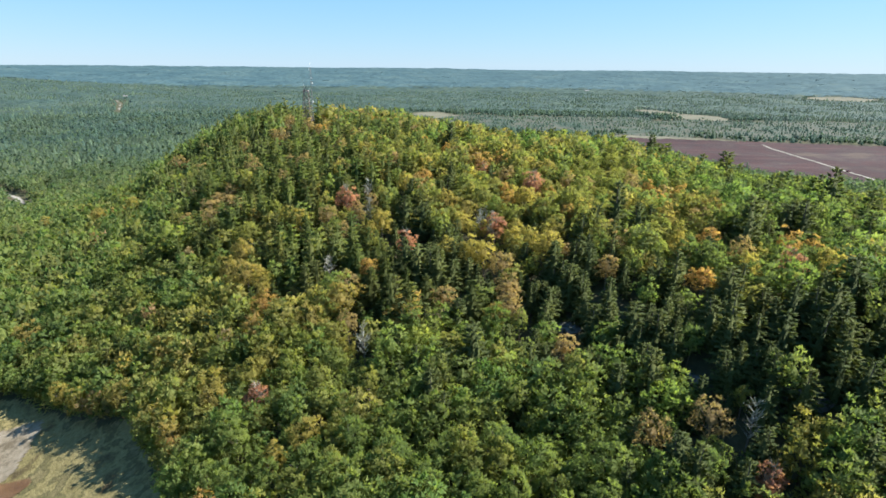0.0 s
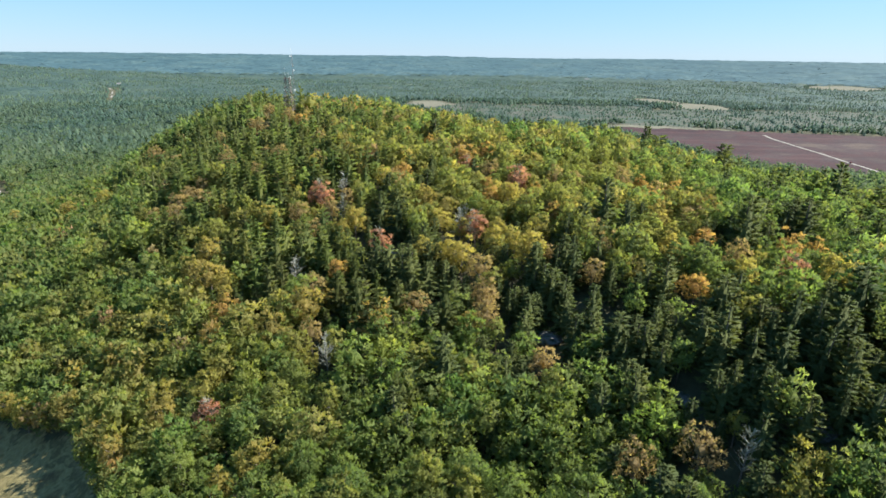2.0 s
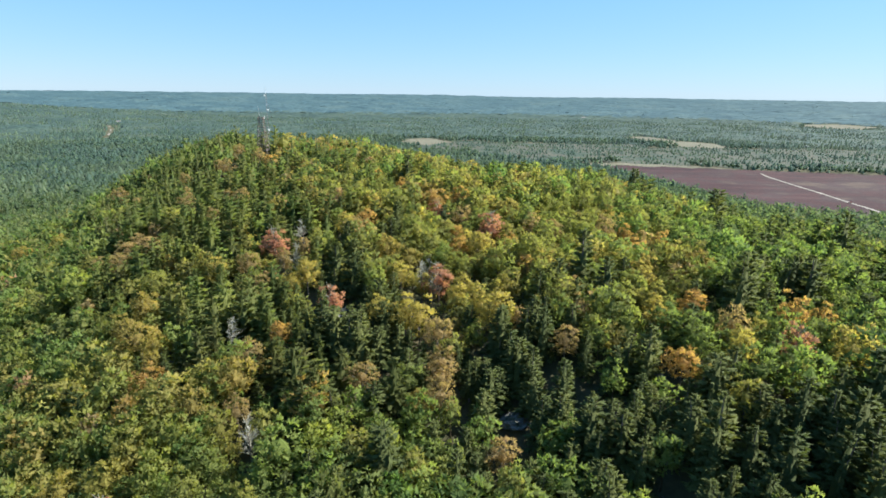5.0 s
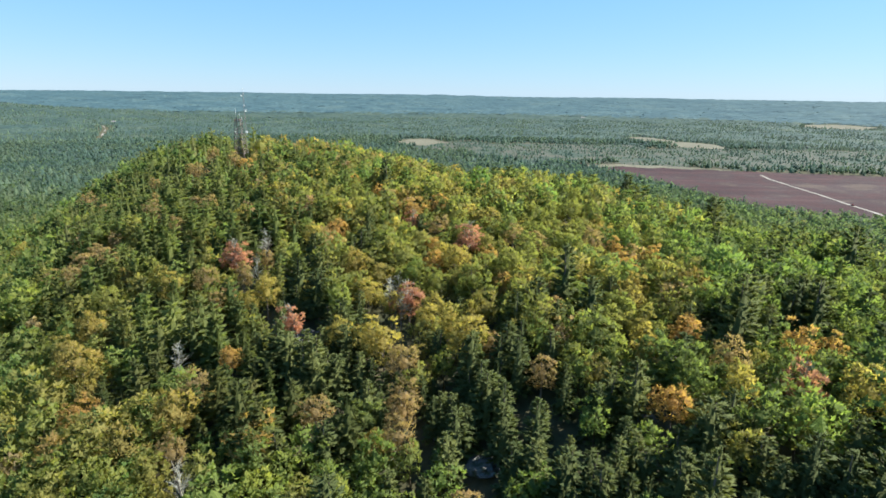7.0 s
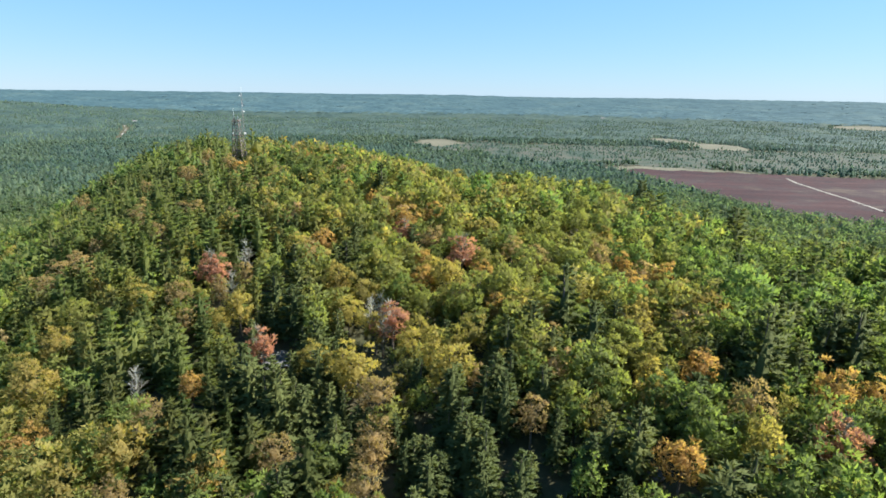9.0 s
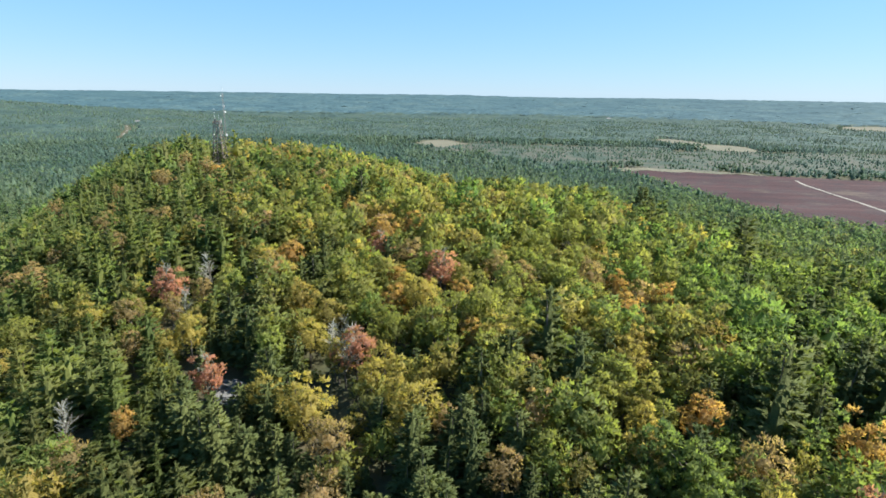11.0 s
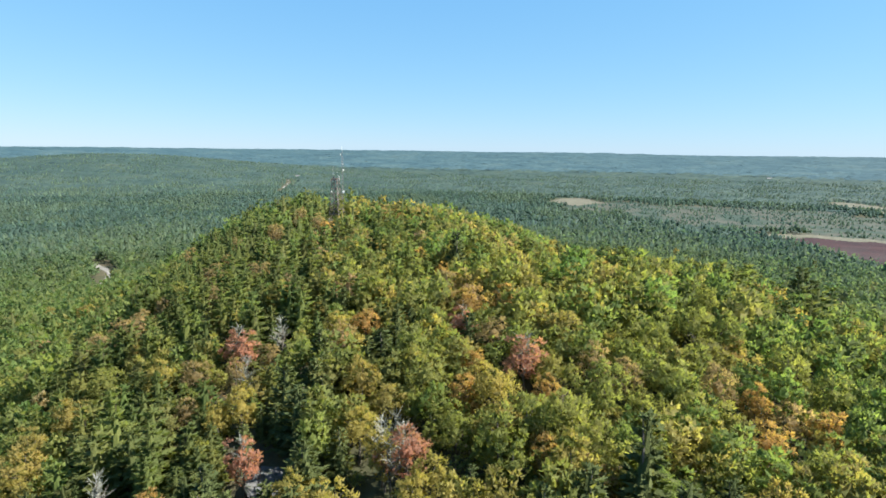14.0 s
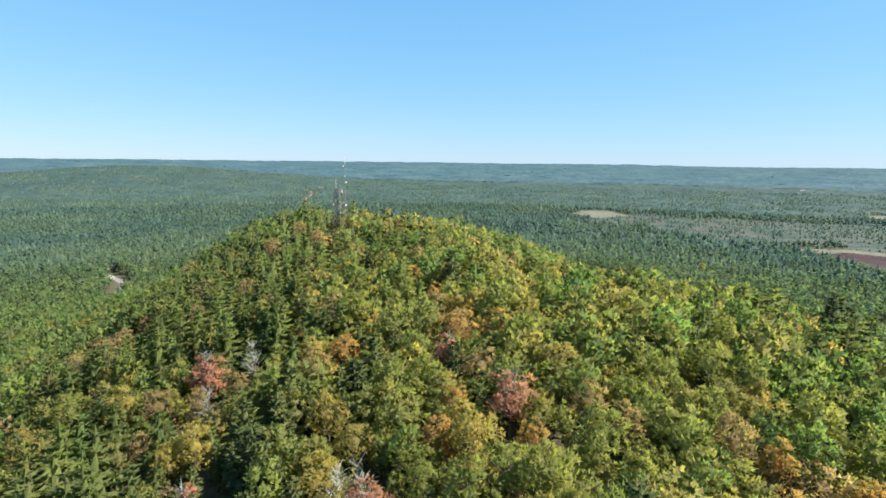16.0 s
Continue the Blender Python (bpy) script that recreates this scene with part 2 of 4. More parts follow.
def mesh_of(name, verts, tris, material=None, tint=None, smooth_faces=False, normals=None):
    """A mesh from arrays of corners and triangles, with rounded normals where they are given."""
    me = bpy.data.meshes.new(name)
    verts, tris = np.asarray(verts, np.float32), np.asarray(tris, np.int32)
    me.vertices.add(len(verts))
    me.vertices.foreach_set("co", verts.ravel())
    me.loops.add(tris.size)
    me.loops.foreach_set("vertex_index", tris.ravel())
    me.polygons.add(len(tris))
    me.polygons.foreach_set("loop_start", np.arange(0, tris.size, 3, dtype=np.int32))
    me.polygons.foreach_set("use_smooth", np.full(len(tris), smooth_faces))
    if tint is not None:
        a = me.attributes.new("tint", "FLOAT_COLOR", "POINT")
        a.data.foreach_set("color", np.concatenate([tint, np.ones((len(tint), 1))], 1).astype(np.float32).ravel())
    me.update(calc_edges=True)
    if normals is not None:
        a = me.attributes.new("custom_normal", "FLOAT_VECTOR", "POINT")
        a.data.foreach_set("vector", np.asarray(normals, np.float32).ravel())
    if material:
        me.materials.append(material)
    return me


def grid_tris(rows, cols, closed=False):
    i, j = np.meshgrid(np.arange(rows - 1), np.arange(cols if closed else cols - 1), indexing="ij")
    a, b = i * cols + j, i * cols + (j + 1) % cols
    c, d = b + cols, a + cols
    return np.concatenate([np.stack([a, b, c], -1).reshape(-1, 3), np.stack([a, c, d], -1).reshape(-1, 3)])


def build_ground():
    radii = [1.0]
    while radii[-1] < 4880:
        radii.append(radii[-1] + (6.5 if radii[-1] < 520 else radii[-1] * 0.02))
    radii = np.array(radii)
    ang = np.linspace(0, math.tau, 271)[:-1]
    r, a = np.meshgrid(radii, ang, indexing="ij")
    x, y = r * np.sin(a), 120 + r * np.cos(a)
    v = np.stack([x, y, ground_z(x, y)], -1).reshape(-1, 3)
    t = grid_tris(len(radii), 270, True)[:, ::-1]
    ob = new("ground", mesh_of("ground", v, t, M_FLOOR, smooth_faces=True))
    tagged(ob, "dark leaf-strewn forest floor over a hill and a wide plain", "ground", kind="structure")


def drape(name, x0, x1, y0, y1, step, inside, material, lift, label, category, rough=0.0):
    """A sheet of ground cover that follows the ground inside a mask."""
    xs, ys = np.arange(x0, x1 + step, step), np.arange(y0, y1 + step, step)
    x, y = np.meshgrid(xs, ys, indexing="ij")
    m = inside(x, y)
    t = grid_tris(len(xs), len(ys))[:, ::-1]
    keep = m.ravel()[t].sum(1) >= 2
    v = np.stack([x, y, ground_z(x, y) + lift + rough * rng.random(x.shape)], -1).reshape(-1, 3)
    used, inv = np.unique(t[keep], return_inverse=True)
    ob = new(name, mesh_of(name, v[used], inv.reshape(-1, 3), material, smooth_faces=True))
    return tagged(ob, label, category, kind="structure")


build_ground()
drape("clearing", -220, -40, 60, 180, 1.5, lambda x, y: lies_in(CLEARING, x + 2 * waves(x, y, 9, 2), y + 2 * waves(x, y, 8, 4)), M_GRASS, 0.12, "straw-coloured dry grass clearing at the edge of the wood", "clearing", 0.25)
drape("sand_patch", -220, -60, 60, 180, 1.5, lambda x, y: lies_in(CLEARING, x, y) & (np.hypot((x + 140) / 13, (y - 144) / 9) < 1 + 0.6 * waves(x, y, 14, 21)), M_SOIL, 0.42, "pale sandy bare soil in the clearing", "soil", 0.1)
drape("mud_pool", -150, -110, 110, 145, 1.0, lambda x, y: np.hypot((x + 127) / 7, (y - 126) / 5) < 1 + 0.4 * waves(x, y, 9, 23), M_MUD, 0.4, "rusty brown wet mud in the clearing", "mud")
drape("barren_field", 150, 1100, 440, 1030, 10, lambda x, y: lies_in(FIELD, x, y), M_BARREN, 0.6, "purple-brown blueberry barren in autumn, low and open", "field", 0.3)
drape("bog", -150, 1300, 900, 1530, 12, lambda x, y: lies_in(BOG, x + 45 * waves(x, y, 90, 8), y + 45 * waves(x, y, 90, 9)), M_BOG, 0.5, "tan and green boggy heath with scattered small conifers", "bog", 0.3)
MARGIN = [(262, 970), (340, 992), (470, 965), (520, 955), (500, 975), (430, 1005), (350, 1028), (255, 1005)]
drape("field_margin", 190, 1100, 860, 1050, 6, lambda x, y: lies_in(MARGIN, x + 9 * waves(x, y, 40, 71), y + 9 * waves(x, y, 45, 72)), M_MEADOW, 0.85, "tan strip of dry grass along the edge of the barren", "field edge", 0.2)
drape("dirt_track", 440, 600, 540, 1000, 1.5, lambda x, y: near_line(TRACK, x, y) < 2.0 + 0.3 * waves(x, y, 12, 19), M_SAND, 1.1, "pale dirt track across the purple barren", "track")
drape("gravel_road", -455, -320, 420, 525, 1.5, lambda x, y: near_line(GRAVEL, x, y) < 2.8 + 1.0 * waves(x, y, 20, 6), M_SAND, 0.3, "pale gravel road end in the woods", "road")
drape("far_road", -1130, -790, 1360, 1930, 2.5, lambda x, y: near_line(FAR_ROAD, x, y) < 1.2 + 1.1 * waves(x, y, 60, 17), M_SAND, 0.8, "pale gravel road cut through distant woods", "road")
drape("meadow", -140, 1830, 1280, 2560, 12, in_meadow, M_MEADOW, 0.9, "pale straw-coloured meadows among distant conifer woods", "meadow", 0.3)


def canopy_sheet(name, near, far, step, material, label):
    """The canopy of the woods too far off to tell every tree apart."""
    radii = [near]
    while radii[-1] < far:
        radii.append(radii[-1] * step)
    ang = np.radians(np.linspace(-74, 54, 340))
    r, a = np.meshgrid(np.array(radii), ang, indexing="ij")
    a = a + rng.uniform(-0.003, 0.003, a.shape)
    r = r * (1 + rng.uniform(-0.004, 0.004, r.shape))
    x, y = r * np.sin(a), 120 + r * np.cos(a)
    bare = near_line(FAR_ROAD, x, y) < 22
    for dx, dy in ((0, 0), (22, 0), (-22, 0), (0, 30), (0, -30)):
        bare |= in_meadow(x + dx, y + dy) | lies_in(BOG, x + dx, y + dy) | lies_in(FIELD, x + dx, y + dy)
    z = ground_z(x, y) + 7.5 * smooth(600, 700, r) + rng.uniform(-2.5, 2.5, x.shape) + 2 * waves(x, y, 160, 15) * smooth(900, 1500, r) - 3 - 14 * bare
    v = np.stack([x, y, z], -1).reshape(-1, 3)
    ob = new(name, mesh_of(name, v, grid_tris(len(radii), 340)[:, ::-1], material))
    tagged(ob, label, "woods", kind="stuff")


canopy_sheet("far_woods", 600.0, 2880, 1.011, M_FAR, "mixed forest across the plain, coloured blue-green for haze")
canopy_sheet("distant_hills", 2820.0, 4840, 1.0088, M_HILLS, "wooded hills along the horizon, coloured blue for haze")

# ---- trees: shapes ----


def icosphere(sub):
    bm = bmesh.new()
    bmesh.ops.create_icosphere(bm, subdivisions=sub, radius=1)
    v = np.array([p.co[:] for p in bm.verts])
    t = np.array([[p.index for p in f.verts] for f in bm.faces])
    bm.free()
    return v, t


ICO1 = icosphere(1)
OCTA = np.array([[1, 0, 0], [0, 1, 0], [-1, 0, 0], [0, -1, 0], [0, 0, 1], [0, 0, -1]]) * 1.05, np.array([[0, 1, 4], [1, 2, 4], [2, 3, 4], [3, 0, 4], [1, 0, 5], [2, 1, 5], [3, 2, 5], [0, 3, 5]])


def blades(c, way, length, width, g):
    """Leaf sprays: slim pointed blades rooted at the points c and growing along way."""
    way = way / (np.linalg.norm(way, axis=1, keepdims=True) + 1e-9)
    side = np.cross(way, g.normal(size=way.shape))
    side /= np.linalg.norm(side, axis=1, keepdims=True) + 1e-9
    a, b = length[:, None], width[:, None]
    v = np.stack([c + way * a, c - way * a * 0.25 + side * b, c - way * a * 0.25 - side * b], 1).reshape(-1, 3)
    return v, np.arange(len(v)).reshape(-1, 3)


def joined(parts):
    vs, ts, n = [], [], 0
    for v, t in parts:
        vs.append(v)
        ts.append(t + n)
        n += len(v)
    return np.concatenate(vs), np.concatenate(ts)


def away(shape, middle, reach, lift):
    """For each triangle the way out of a crown with that middle and reach."""
    out = (shape[0][shape[1]].mean(1) - middle) / reach
    return out / (np.linalg.norm(out, axis=1, keepdims=True) + 1e-9) + [0, 0, lift]


def soft(shape, out, blend):
    """The shape with every face turned outward and its normals rounded towards out, given for each triangle."""
    v, t = shape
    f = np.cross(v[t[:, 1]] - v[t[:, 0]], v[t[:, 2]] - v[t[:, 0]])
    f /= np.linalg.norm(f, axis=1, keepdims=True) + 1e-9
    out = out / (np.linalg.norm(out, axis=1, keepdims=True) + 1e-9)
    back = (f * out).sum(1) < 0
    t, f = np.where(back[:, None], t[:, ::-1], t), np.where(back[:, None], -f, f)
    n = f * (1 - blend) + out * blend
    n /= np.linalg.norm(n, axis=1, keepdims=True) + 1e-9
    return v[t].reshape(-1, 3), np.arange(t.size).reshape(-1, 3), np.repeat(n, 3, 0)


def broadleaf(g, clumps, per, length, width, core, fill=0.6):
    """An uneven domed crown of many leafy clumps over a lumpy heart, for a tree 12.5 m high."""
    rad, mid = g.uniform(2.3, 3.3), g.uniform(6.5, 7.6)
    up, down = 11.9 - mid, mid - 2.9
    k = np.arange(clumps) + 0.5
    z, a = 1 - 1.74 * k / clumps, k * 2.39996 + g.uniform(0, 6)
    flat = np.sqrt(1 - z * z)
    d0 = np.stack([np.cos(a) * flat, np.sin(a) * flat, z], 1) + g.normal(0, 0.13, (clumps, 3))
    lump = 1 + 0.17 * np.sin(2 * a + g.uniform(0, 6)) + 0.1 * np.sin(3 * a + g.uniform(0, 6))
    reach = g.uniform(0.62, 1.0, clumps)
    centre = d0 * np.stack([rad * lump * reach, rad * lump * reach, np.where(z > 0, up, down) * reach], 1) * 0.9 + [0, 0, mid]
    size = g.uniform(0.7, 1.3, clumps) * 1.1 * math.sqrt(26 / clumps) * rad / 2.9
    which = np.repeat(np.arange(clumps), per)
    d = g.normal(0, 0.7, (clumps * per, 3)) + d0[which] * 0.7 + [0, 0, 0.5]
    d /= np.linalg.norm(d, axis=1, keepdims=True)
    c = centre[which] + d * (size[which] * g.uniform(0.5, 1.1, len(which)))[:, None]
    way = d * 0.7 + [0, 0, 0.5] + g.normal(0, 0.45, d.shape)
    q = g.uniform(0.6, 1.35, len(which))
    leaves = blades(c, way, length * q, width * q, g)
    v, t = core
    bump = 1 + 0.2 * np.sin(v[:, :1] * 6 + rad * 9) * np.cos(v[:, 1:2] * 5 + mid * 7) + 0.1 * np.sin(v[:, 2:] * 11 + rad * 5)
    heart = v * bump * [rad * fill, rad * fill, (up + down) * 0.5 * fill] + [0, 0, mid + (up - down) * 0.4], t
    out = np.concatenate([d * 0.8 + d0[which] * 0.5 + [0, 0, 0.25], away(heart, [0, 0, mid - 1], [rad, rad, up], 0.3)])
    return soft(joined([leaves, heart]), out, 0.5)


def conifer(g, boughs, per, length, sides=6):
    """A full pointed crown of uneven boughs feathered with sprays of needles, for a tree 13 m high."""
    rad, foot, top = g.uniform(2.2, 3.2), g.uniform(0.6, 1.6), 13.0
    full, blunt = g.uniform(0.62, 0.9), g.uniform(0.08, 0.2)
    k = np.arange(boughs)
    f = np.clip((k + g.uniform(0, 1, boughs)) / boughs, 0, 1) ** 1.25
    a = k * 2.39996 + g.uniform(-0.35, 0.35, boughs)
    girth = rad * ((1 - f) ** full * (1 - blunt) + blunt) * g.uniform(0.72, 1.18, boughs) * (1 + 0.14 * np.sin(2 * a + g.uniform(0, 6)))
    z = foot + (top - 0.9 - foot) * f
    sag = girth * (g.uniform(-0.1, 0.3, boughs) - 0.45 * f)
    which = np.repeat(k, per)
    h = g.uniform(0.35, 1.0, len(which)) ** 0.7
    out = np.stack([np.cos(a), np.sin(a), np.zeros(boughs)], 1)[which]
    side = np.stack([-np.sin(a), np.cos(a), np.zeros(boughs)], 1)[which] * (g.choice([-1, 1], len(which)) * g.uniform(0.1, 1.0, len(which)))[:, None]
    up = np.array([0, 0, 1.0])
    L = girth[which][:, None]
    c = out * L * h[:, None] * 0.92 + side * (0.26 * L * (1.15 - h[:, None])) + up * (z[which] - sag[which] * h ** 2 + g.normal(0, 0.1, len(which)))[:, None]
    way = out * 0.8 + side * 0.7 + up * (0.05 + 0.5 * f[which][:, None]) + g.normal(0, 0.25, c.shape)
    q = length * g.uniform(0.6, 1.3, len(which)) * (1.1 - 0.35 * f[which])
    sprays = blades(c, way, q, q * 0.36, g)
    ring = np.arange(sides) * math.tau / sides
    rows = [(foot + 0.6, 0.36), (foot + 4.0, 0.27), (foot + 8.0, 0.13), (top - 0.4, 0.01)]
    v = np.concatenate([np.stack([np.cos(ring) * rad * w * g.uniform(0.75, 1.25, sides), np.sin(ring) * rad * w * g.uniform(0.75, 1.25, sides), e + g.uniform(-0.4, 0.2, sides) * (e < top - 1)], 1) for e, w in rows])
    heart = v, grid_tris(len(rows), sides, True)
    outs = np.concatenate([out * 0.8 + up * (0.55 + 0.3 * f[which][:, None]), away(heart, [0, 0, 3.0], [1.0, 1.0, 2.4], 0.2)])
    return soft(joined([sprays, heart]), outs, 0.5)


def rough_cone(g, sides):
    """A far conifer."""
    a = np.arange(sides) * math.tau / sides
    r1, r2 = g.uniform(2.0, 3.0, sides), g.uniform(1.1, 1.7, sides)
    lo = np.stack([np.cos(a) * r1, np.sin(a) * r1, g.uniform(0.6, 1.6, sides)], 1)
    hi = np.stack([np.cos(a) * r2, np.sin(a) * r2, g.uniform(6, 7.5, sides)], 1)
    v = np.concatenate([lo, hi, [[0, 0, 12.5]]])
    t = [[k, (k + 1) % sides, sides + k] for k in range(sides)] + [[(k + 1) % sides, sides + (k + 1) % sides, sides + k] for k in range(sides)]
    t += [[sides + k, sides + (k + 1) % sides, 2 * sides] for k in range(sides)]
    shape = v, np.array(t)
    return soft(shape, away(shape, [0, 0, 2.0], [1.0, 1.0, 2.0], 0.9), 0.6)


def plain_cone(g, wide):
    """A tree so far off that only its point shows."""
    a = np.arange(5) * math.tau / 5
    v = np.concatenate([np.stack([np.cos(a) * g.uniform(2, 3, 5) * wide, np.sin(a) * g.uniform(2, 3, 5) * wide, a * 0 + 1.5], 1), [[0, 0, 13 / wide ** 0.6]]])
    shape = v, np.array([[k, (k + 1) % 5, 5] for k in range(5)])
    return soft(shape, away(shape, [0, 0, 2.0], [1.0, 1.0, 2.0], 1.2), 0.7)


def tapered(path, radii, sides=6):
    """A tapering round limb along a path."""
    path = np.array(path, float)
    rows = []
    for i, (p, r) in enumerate(zip(path, radii)):
        d = path[min(i + 1, len(path) - 1)] - path[max(i - 1, 0)]
        d /= np.linalg.norm(d)
        u = np.cross(d, [0.3, 1, 0.2])
        u /= np.linalg.norm(u)
        w = np.cross(d, u)
        a = np.arange(sides) * math.tau / sides
        rows.append(p + r * (np.cos(a)[:, None] * u + np.sin(a)[:, None] * w))
    return np.concatenate(rows), grid_tris(len(path), sides, True)


def trunk_shape(g, height, base, limbs, sides=6):
    bend = g.normal(0, 0.2, 2)
    parts = [tapered([(bend[0] * k * k * 2, bend[1] * k * k * 2, -0.6 + (height + 0.6) * k) for k in (0, 0.35, 0.7, 1)], [base * 1.25, base, base * 0.7, base * 0.2], sides)]
    for k in range(limbs):
        z, a, L = height * g.uniform(0.4, 0.8), g.uniform(0, math.tau), g.uniform(1.6, 2.8)
        o = np.array([math.cos(a), math.sin(a), 0])
        parts.append(tapered([(0, 0, z), o * L * 0.5 + [0, 0, z + L * 0.35], o * L + [0, 0, z + L * 0.9]], [base * 0.45, base * 0.3, base * 0.1], 4))
    return joined(parts)


def bare_crown(g):
    """Fine bare branches of a dead or leafless tree."""
    parts = []
    for k in range(34):
        z, a, L = g.uniform(3.5, 11.5), g.uniform(0, math.tau), g.uniform(1.0, 2.4)
        L *= 1.15 - z / 16
        o = np.array([math.cos(a), math.sin(a), 0])
        m, e = o * L * 0.5 + [0, 0, z + L * 0.4], o * L + [0, 0, z + L * g.uniform(0.7, 1.2)]
        parts.append(tapered([(0, 0, z), m, e], [0.09, 0.06, 0.02], 3))
        for q in range(3):
            s = e + g.normal(0, 0.5, 3) + [0, 0, 0.5]
            parts.append(tapered([m, (m + s) / 2 + [0, 0, 0.1], s], [0.05, 0.035, 0.015], 3))
    return joined(parts)


G = np.random.default_rng(12)
BROAD = [[broadleaf(G, 30, 19, 0.58, 0.22, OCTA, 0.36) for k in range(10)], [broadleaf(G, 22, 13, 0.76, 0.31, OCTA, 0.38) for k in range(8)],
         [broadleaf(G, 12, 4, 1.2, 0.6, OCTA, 0.62) for k in range(6)], [broadleaf(G, 7, 1, 1.7, 1.0, OCTA, 0.85) for k in range(5)],
         [plain_cone(G, 1.5) for k in range(4)], [broadleaf(G, 15, 8, 0.8, 0.36, OCTA, 0.38) for k in range(6)]]
FINE = [broadleaf(G, 38, 38, 0.43, 0.155, ICO1, 0.34) for k in range(12)]
SPRUCE = [conifer(G, 72, 15, 0.62, 6) for k in range(8)]
CONIF = [[conifer(G, 50, 12, 0.76) for k in range(8)], [conifer(G, 36, 7, 1.0) for k in range(8)], [conifer(G, 17, 4, 1.2, 4) for k in range(6)],
         [rough_cone(G, 5) for k in range(5)], [plain_cone(G, 1.0) for k in range(4)], []]

# ---- trees: where they stand ----
RED = [(-12, 181), (36, 214), (18, 230), (-48, 124), (61, 82), (92, 134), (-38, 215), (19, 187)]
ORANGE = [(70, 136), (99, 148), (-24, 170), (-8, 228), (-61, 127), (25, 214), (27, 242), (-60, 362), (-45, 345), (78, 193), (30, 305), (-70, 320), (17, 239), (2, 263), (106, 148), (81, 157), (202, 675), (-56, 160), (53, 270), (79, 205), (88, 199), (25, 203), (42, 206), (-157, 187)]
YELLOW = [(99, 129), (15, 186), (14, 168), (26, 181), (35, 175), (-22, 194), (-172, 299), (-31, 108), (-38, 104), (71, 156), (81, 135), (-116, 150), (24, 176), (-15, 225), (-26, 191), (-76, 197), (-47, 246), (34, 279), (27, 209), (10, 172), (30, 170), (-71, 358), (-58, 347), (-272, 1153), (7, 192), (2, 175), (34, 165), (126, 748), (-61, 174), (-55, 206), (-177, 304), (32, 203), (-63, 133), (-124, 155), (-189, 319)]
BROWN = [(20, 148), (32, 126), (-33, 206), (-138, 312), (-104, 295), (-73, 250), (-68, 268), (-75, 196), (-78, 188), (-70, 120), (45, 97), (56, 96), (-105, 241), (-115, 238), (-91, 312), (-78, 326), (7, 251), (-67, 312), (57, 211), (-44, 206), (20, 152), (-153, 330), (-89, 270), (-77, 276), (-101, 230), (-90, 232), (-91, 333), (-39, 298), (-96, 277), (-96, 317), (-112, 312), (27, 225), (20, 141), (19, 161), (49, 151), (84, 145), (-30, 162), (-104, 248), (1, 151), (-27, 144), (-10, 219), (-163, 339), (83, 623), (50, 216), (-28, 214), (-37, 194), (-96, 240), (-336, 352), (73, 208), (-96, 143)]
LIME = [(-18, 121), (-32, 126), (59, 198), (72, 233), (92, 210), (53, 200), (63, 227), (76, 246), (71, 219), (94, 227), (88, 250), (87, 217), (100, 238), (69, 271), (-77, 209), (71, 281), (78, 229), (53, 206)]
GREY = [(-21, 135), (62, 92), (-28, 204), (14, 187), (16, 190), (17, 184), (-30, 222), (-38, 171)]
PINE = [(106, 279), (111, 284), (137, 189), (4, 272), (125, 240), (244, 699), (256, 479), (59, 178), (90, 154)]
BRONZE = [(-68, 179), (-59, 167), (73, 172), (2, 204), (9, 201), (43, 227), (33, 297), (-236, 313), (-196, 302)]
LANDMARKS = [(x, y, s) for s, l in (("red", RED), ("orange", ORANGE), ("yellow", YELLOW), ("brown", BROWN), ("lime", LIME), ("grey", GREY), ("spruce", PINE), ("bronze", BRONZE)) for x, y in l]
LEDGES = [(36, 140, 3.6), (77, 97, 3.0), (60, 112, 2.8), (-9, 185, 5.0), (67, 143, 3.0)]

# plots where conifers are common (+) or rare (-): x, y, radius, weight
# most conifer plots at x 150 to 280 only darken woods drawn too light
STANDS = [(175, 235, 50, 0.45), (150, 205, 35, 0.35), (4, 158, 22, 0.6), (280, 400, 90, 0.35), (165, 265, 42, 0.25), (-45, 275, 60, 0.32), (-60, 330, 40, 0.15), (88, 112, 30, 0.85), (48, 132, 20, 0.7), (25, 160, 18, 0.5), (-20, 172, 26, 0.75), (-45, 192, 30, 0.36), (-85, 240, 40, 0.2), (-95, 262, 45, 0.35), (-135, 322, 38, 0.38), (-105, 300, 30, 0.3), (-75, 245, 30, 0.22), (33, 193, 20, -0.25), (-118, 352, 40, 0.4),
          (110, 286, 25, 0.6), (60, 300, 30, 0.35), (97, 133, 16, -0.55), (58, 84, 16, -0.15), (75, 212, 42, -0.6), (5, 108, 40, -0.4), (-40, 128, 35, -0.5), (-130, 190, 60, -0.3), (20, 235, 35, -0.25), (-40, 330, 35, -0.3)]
# plots where the broadleaves have turned light
# the last plot lightens trees that shadows left too dark
PALE = [(42, 186, 25, 0.4), (75, 165, 38, 0.2), (25, 192, 26, 0.25), (100, 205, 35, -0.14), (170, 215, 60, -0.5), (-45, 118, 50, 0.2), (80, 215, 45, 0.27), (-10, 110, 45, 0.36), (-140, 200, 70, 0.25), (20, 190, 35, 0.35), (30, 250, 50, 0.3), (-40, 330, 50, 0.15), (-60, 250, 60, 0.1), (-22, 215, 38, 0.3)]


def plots(table, x, y):
    v = np.zeros(np.shape(x))
    for cx, cy, r, w in table:
        v += w * np.exp(-((x - cx) ** 2 + (y - cy) ** 2) / (2 * r * r))
    return v


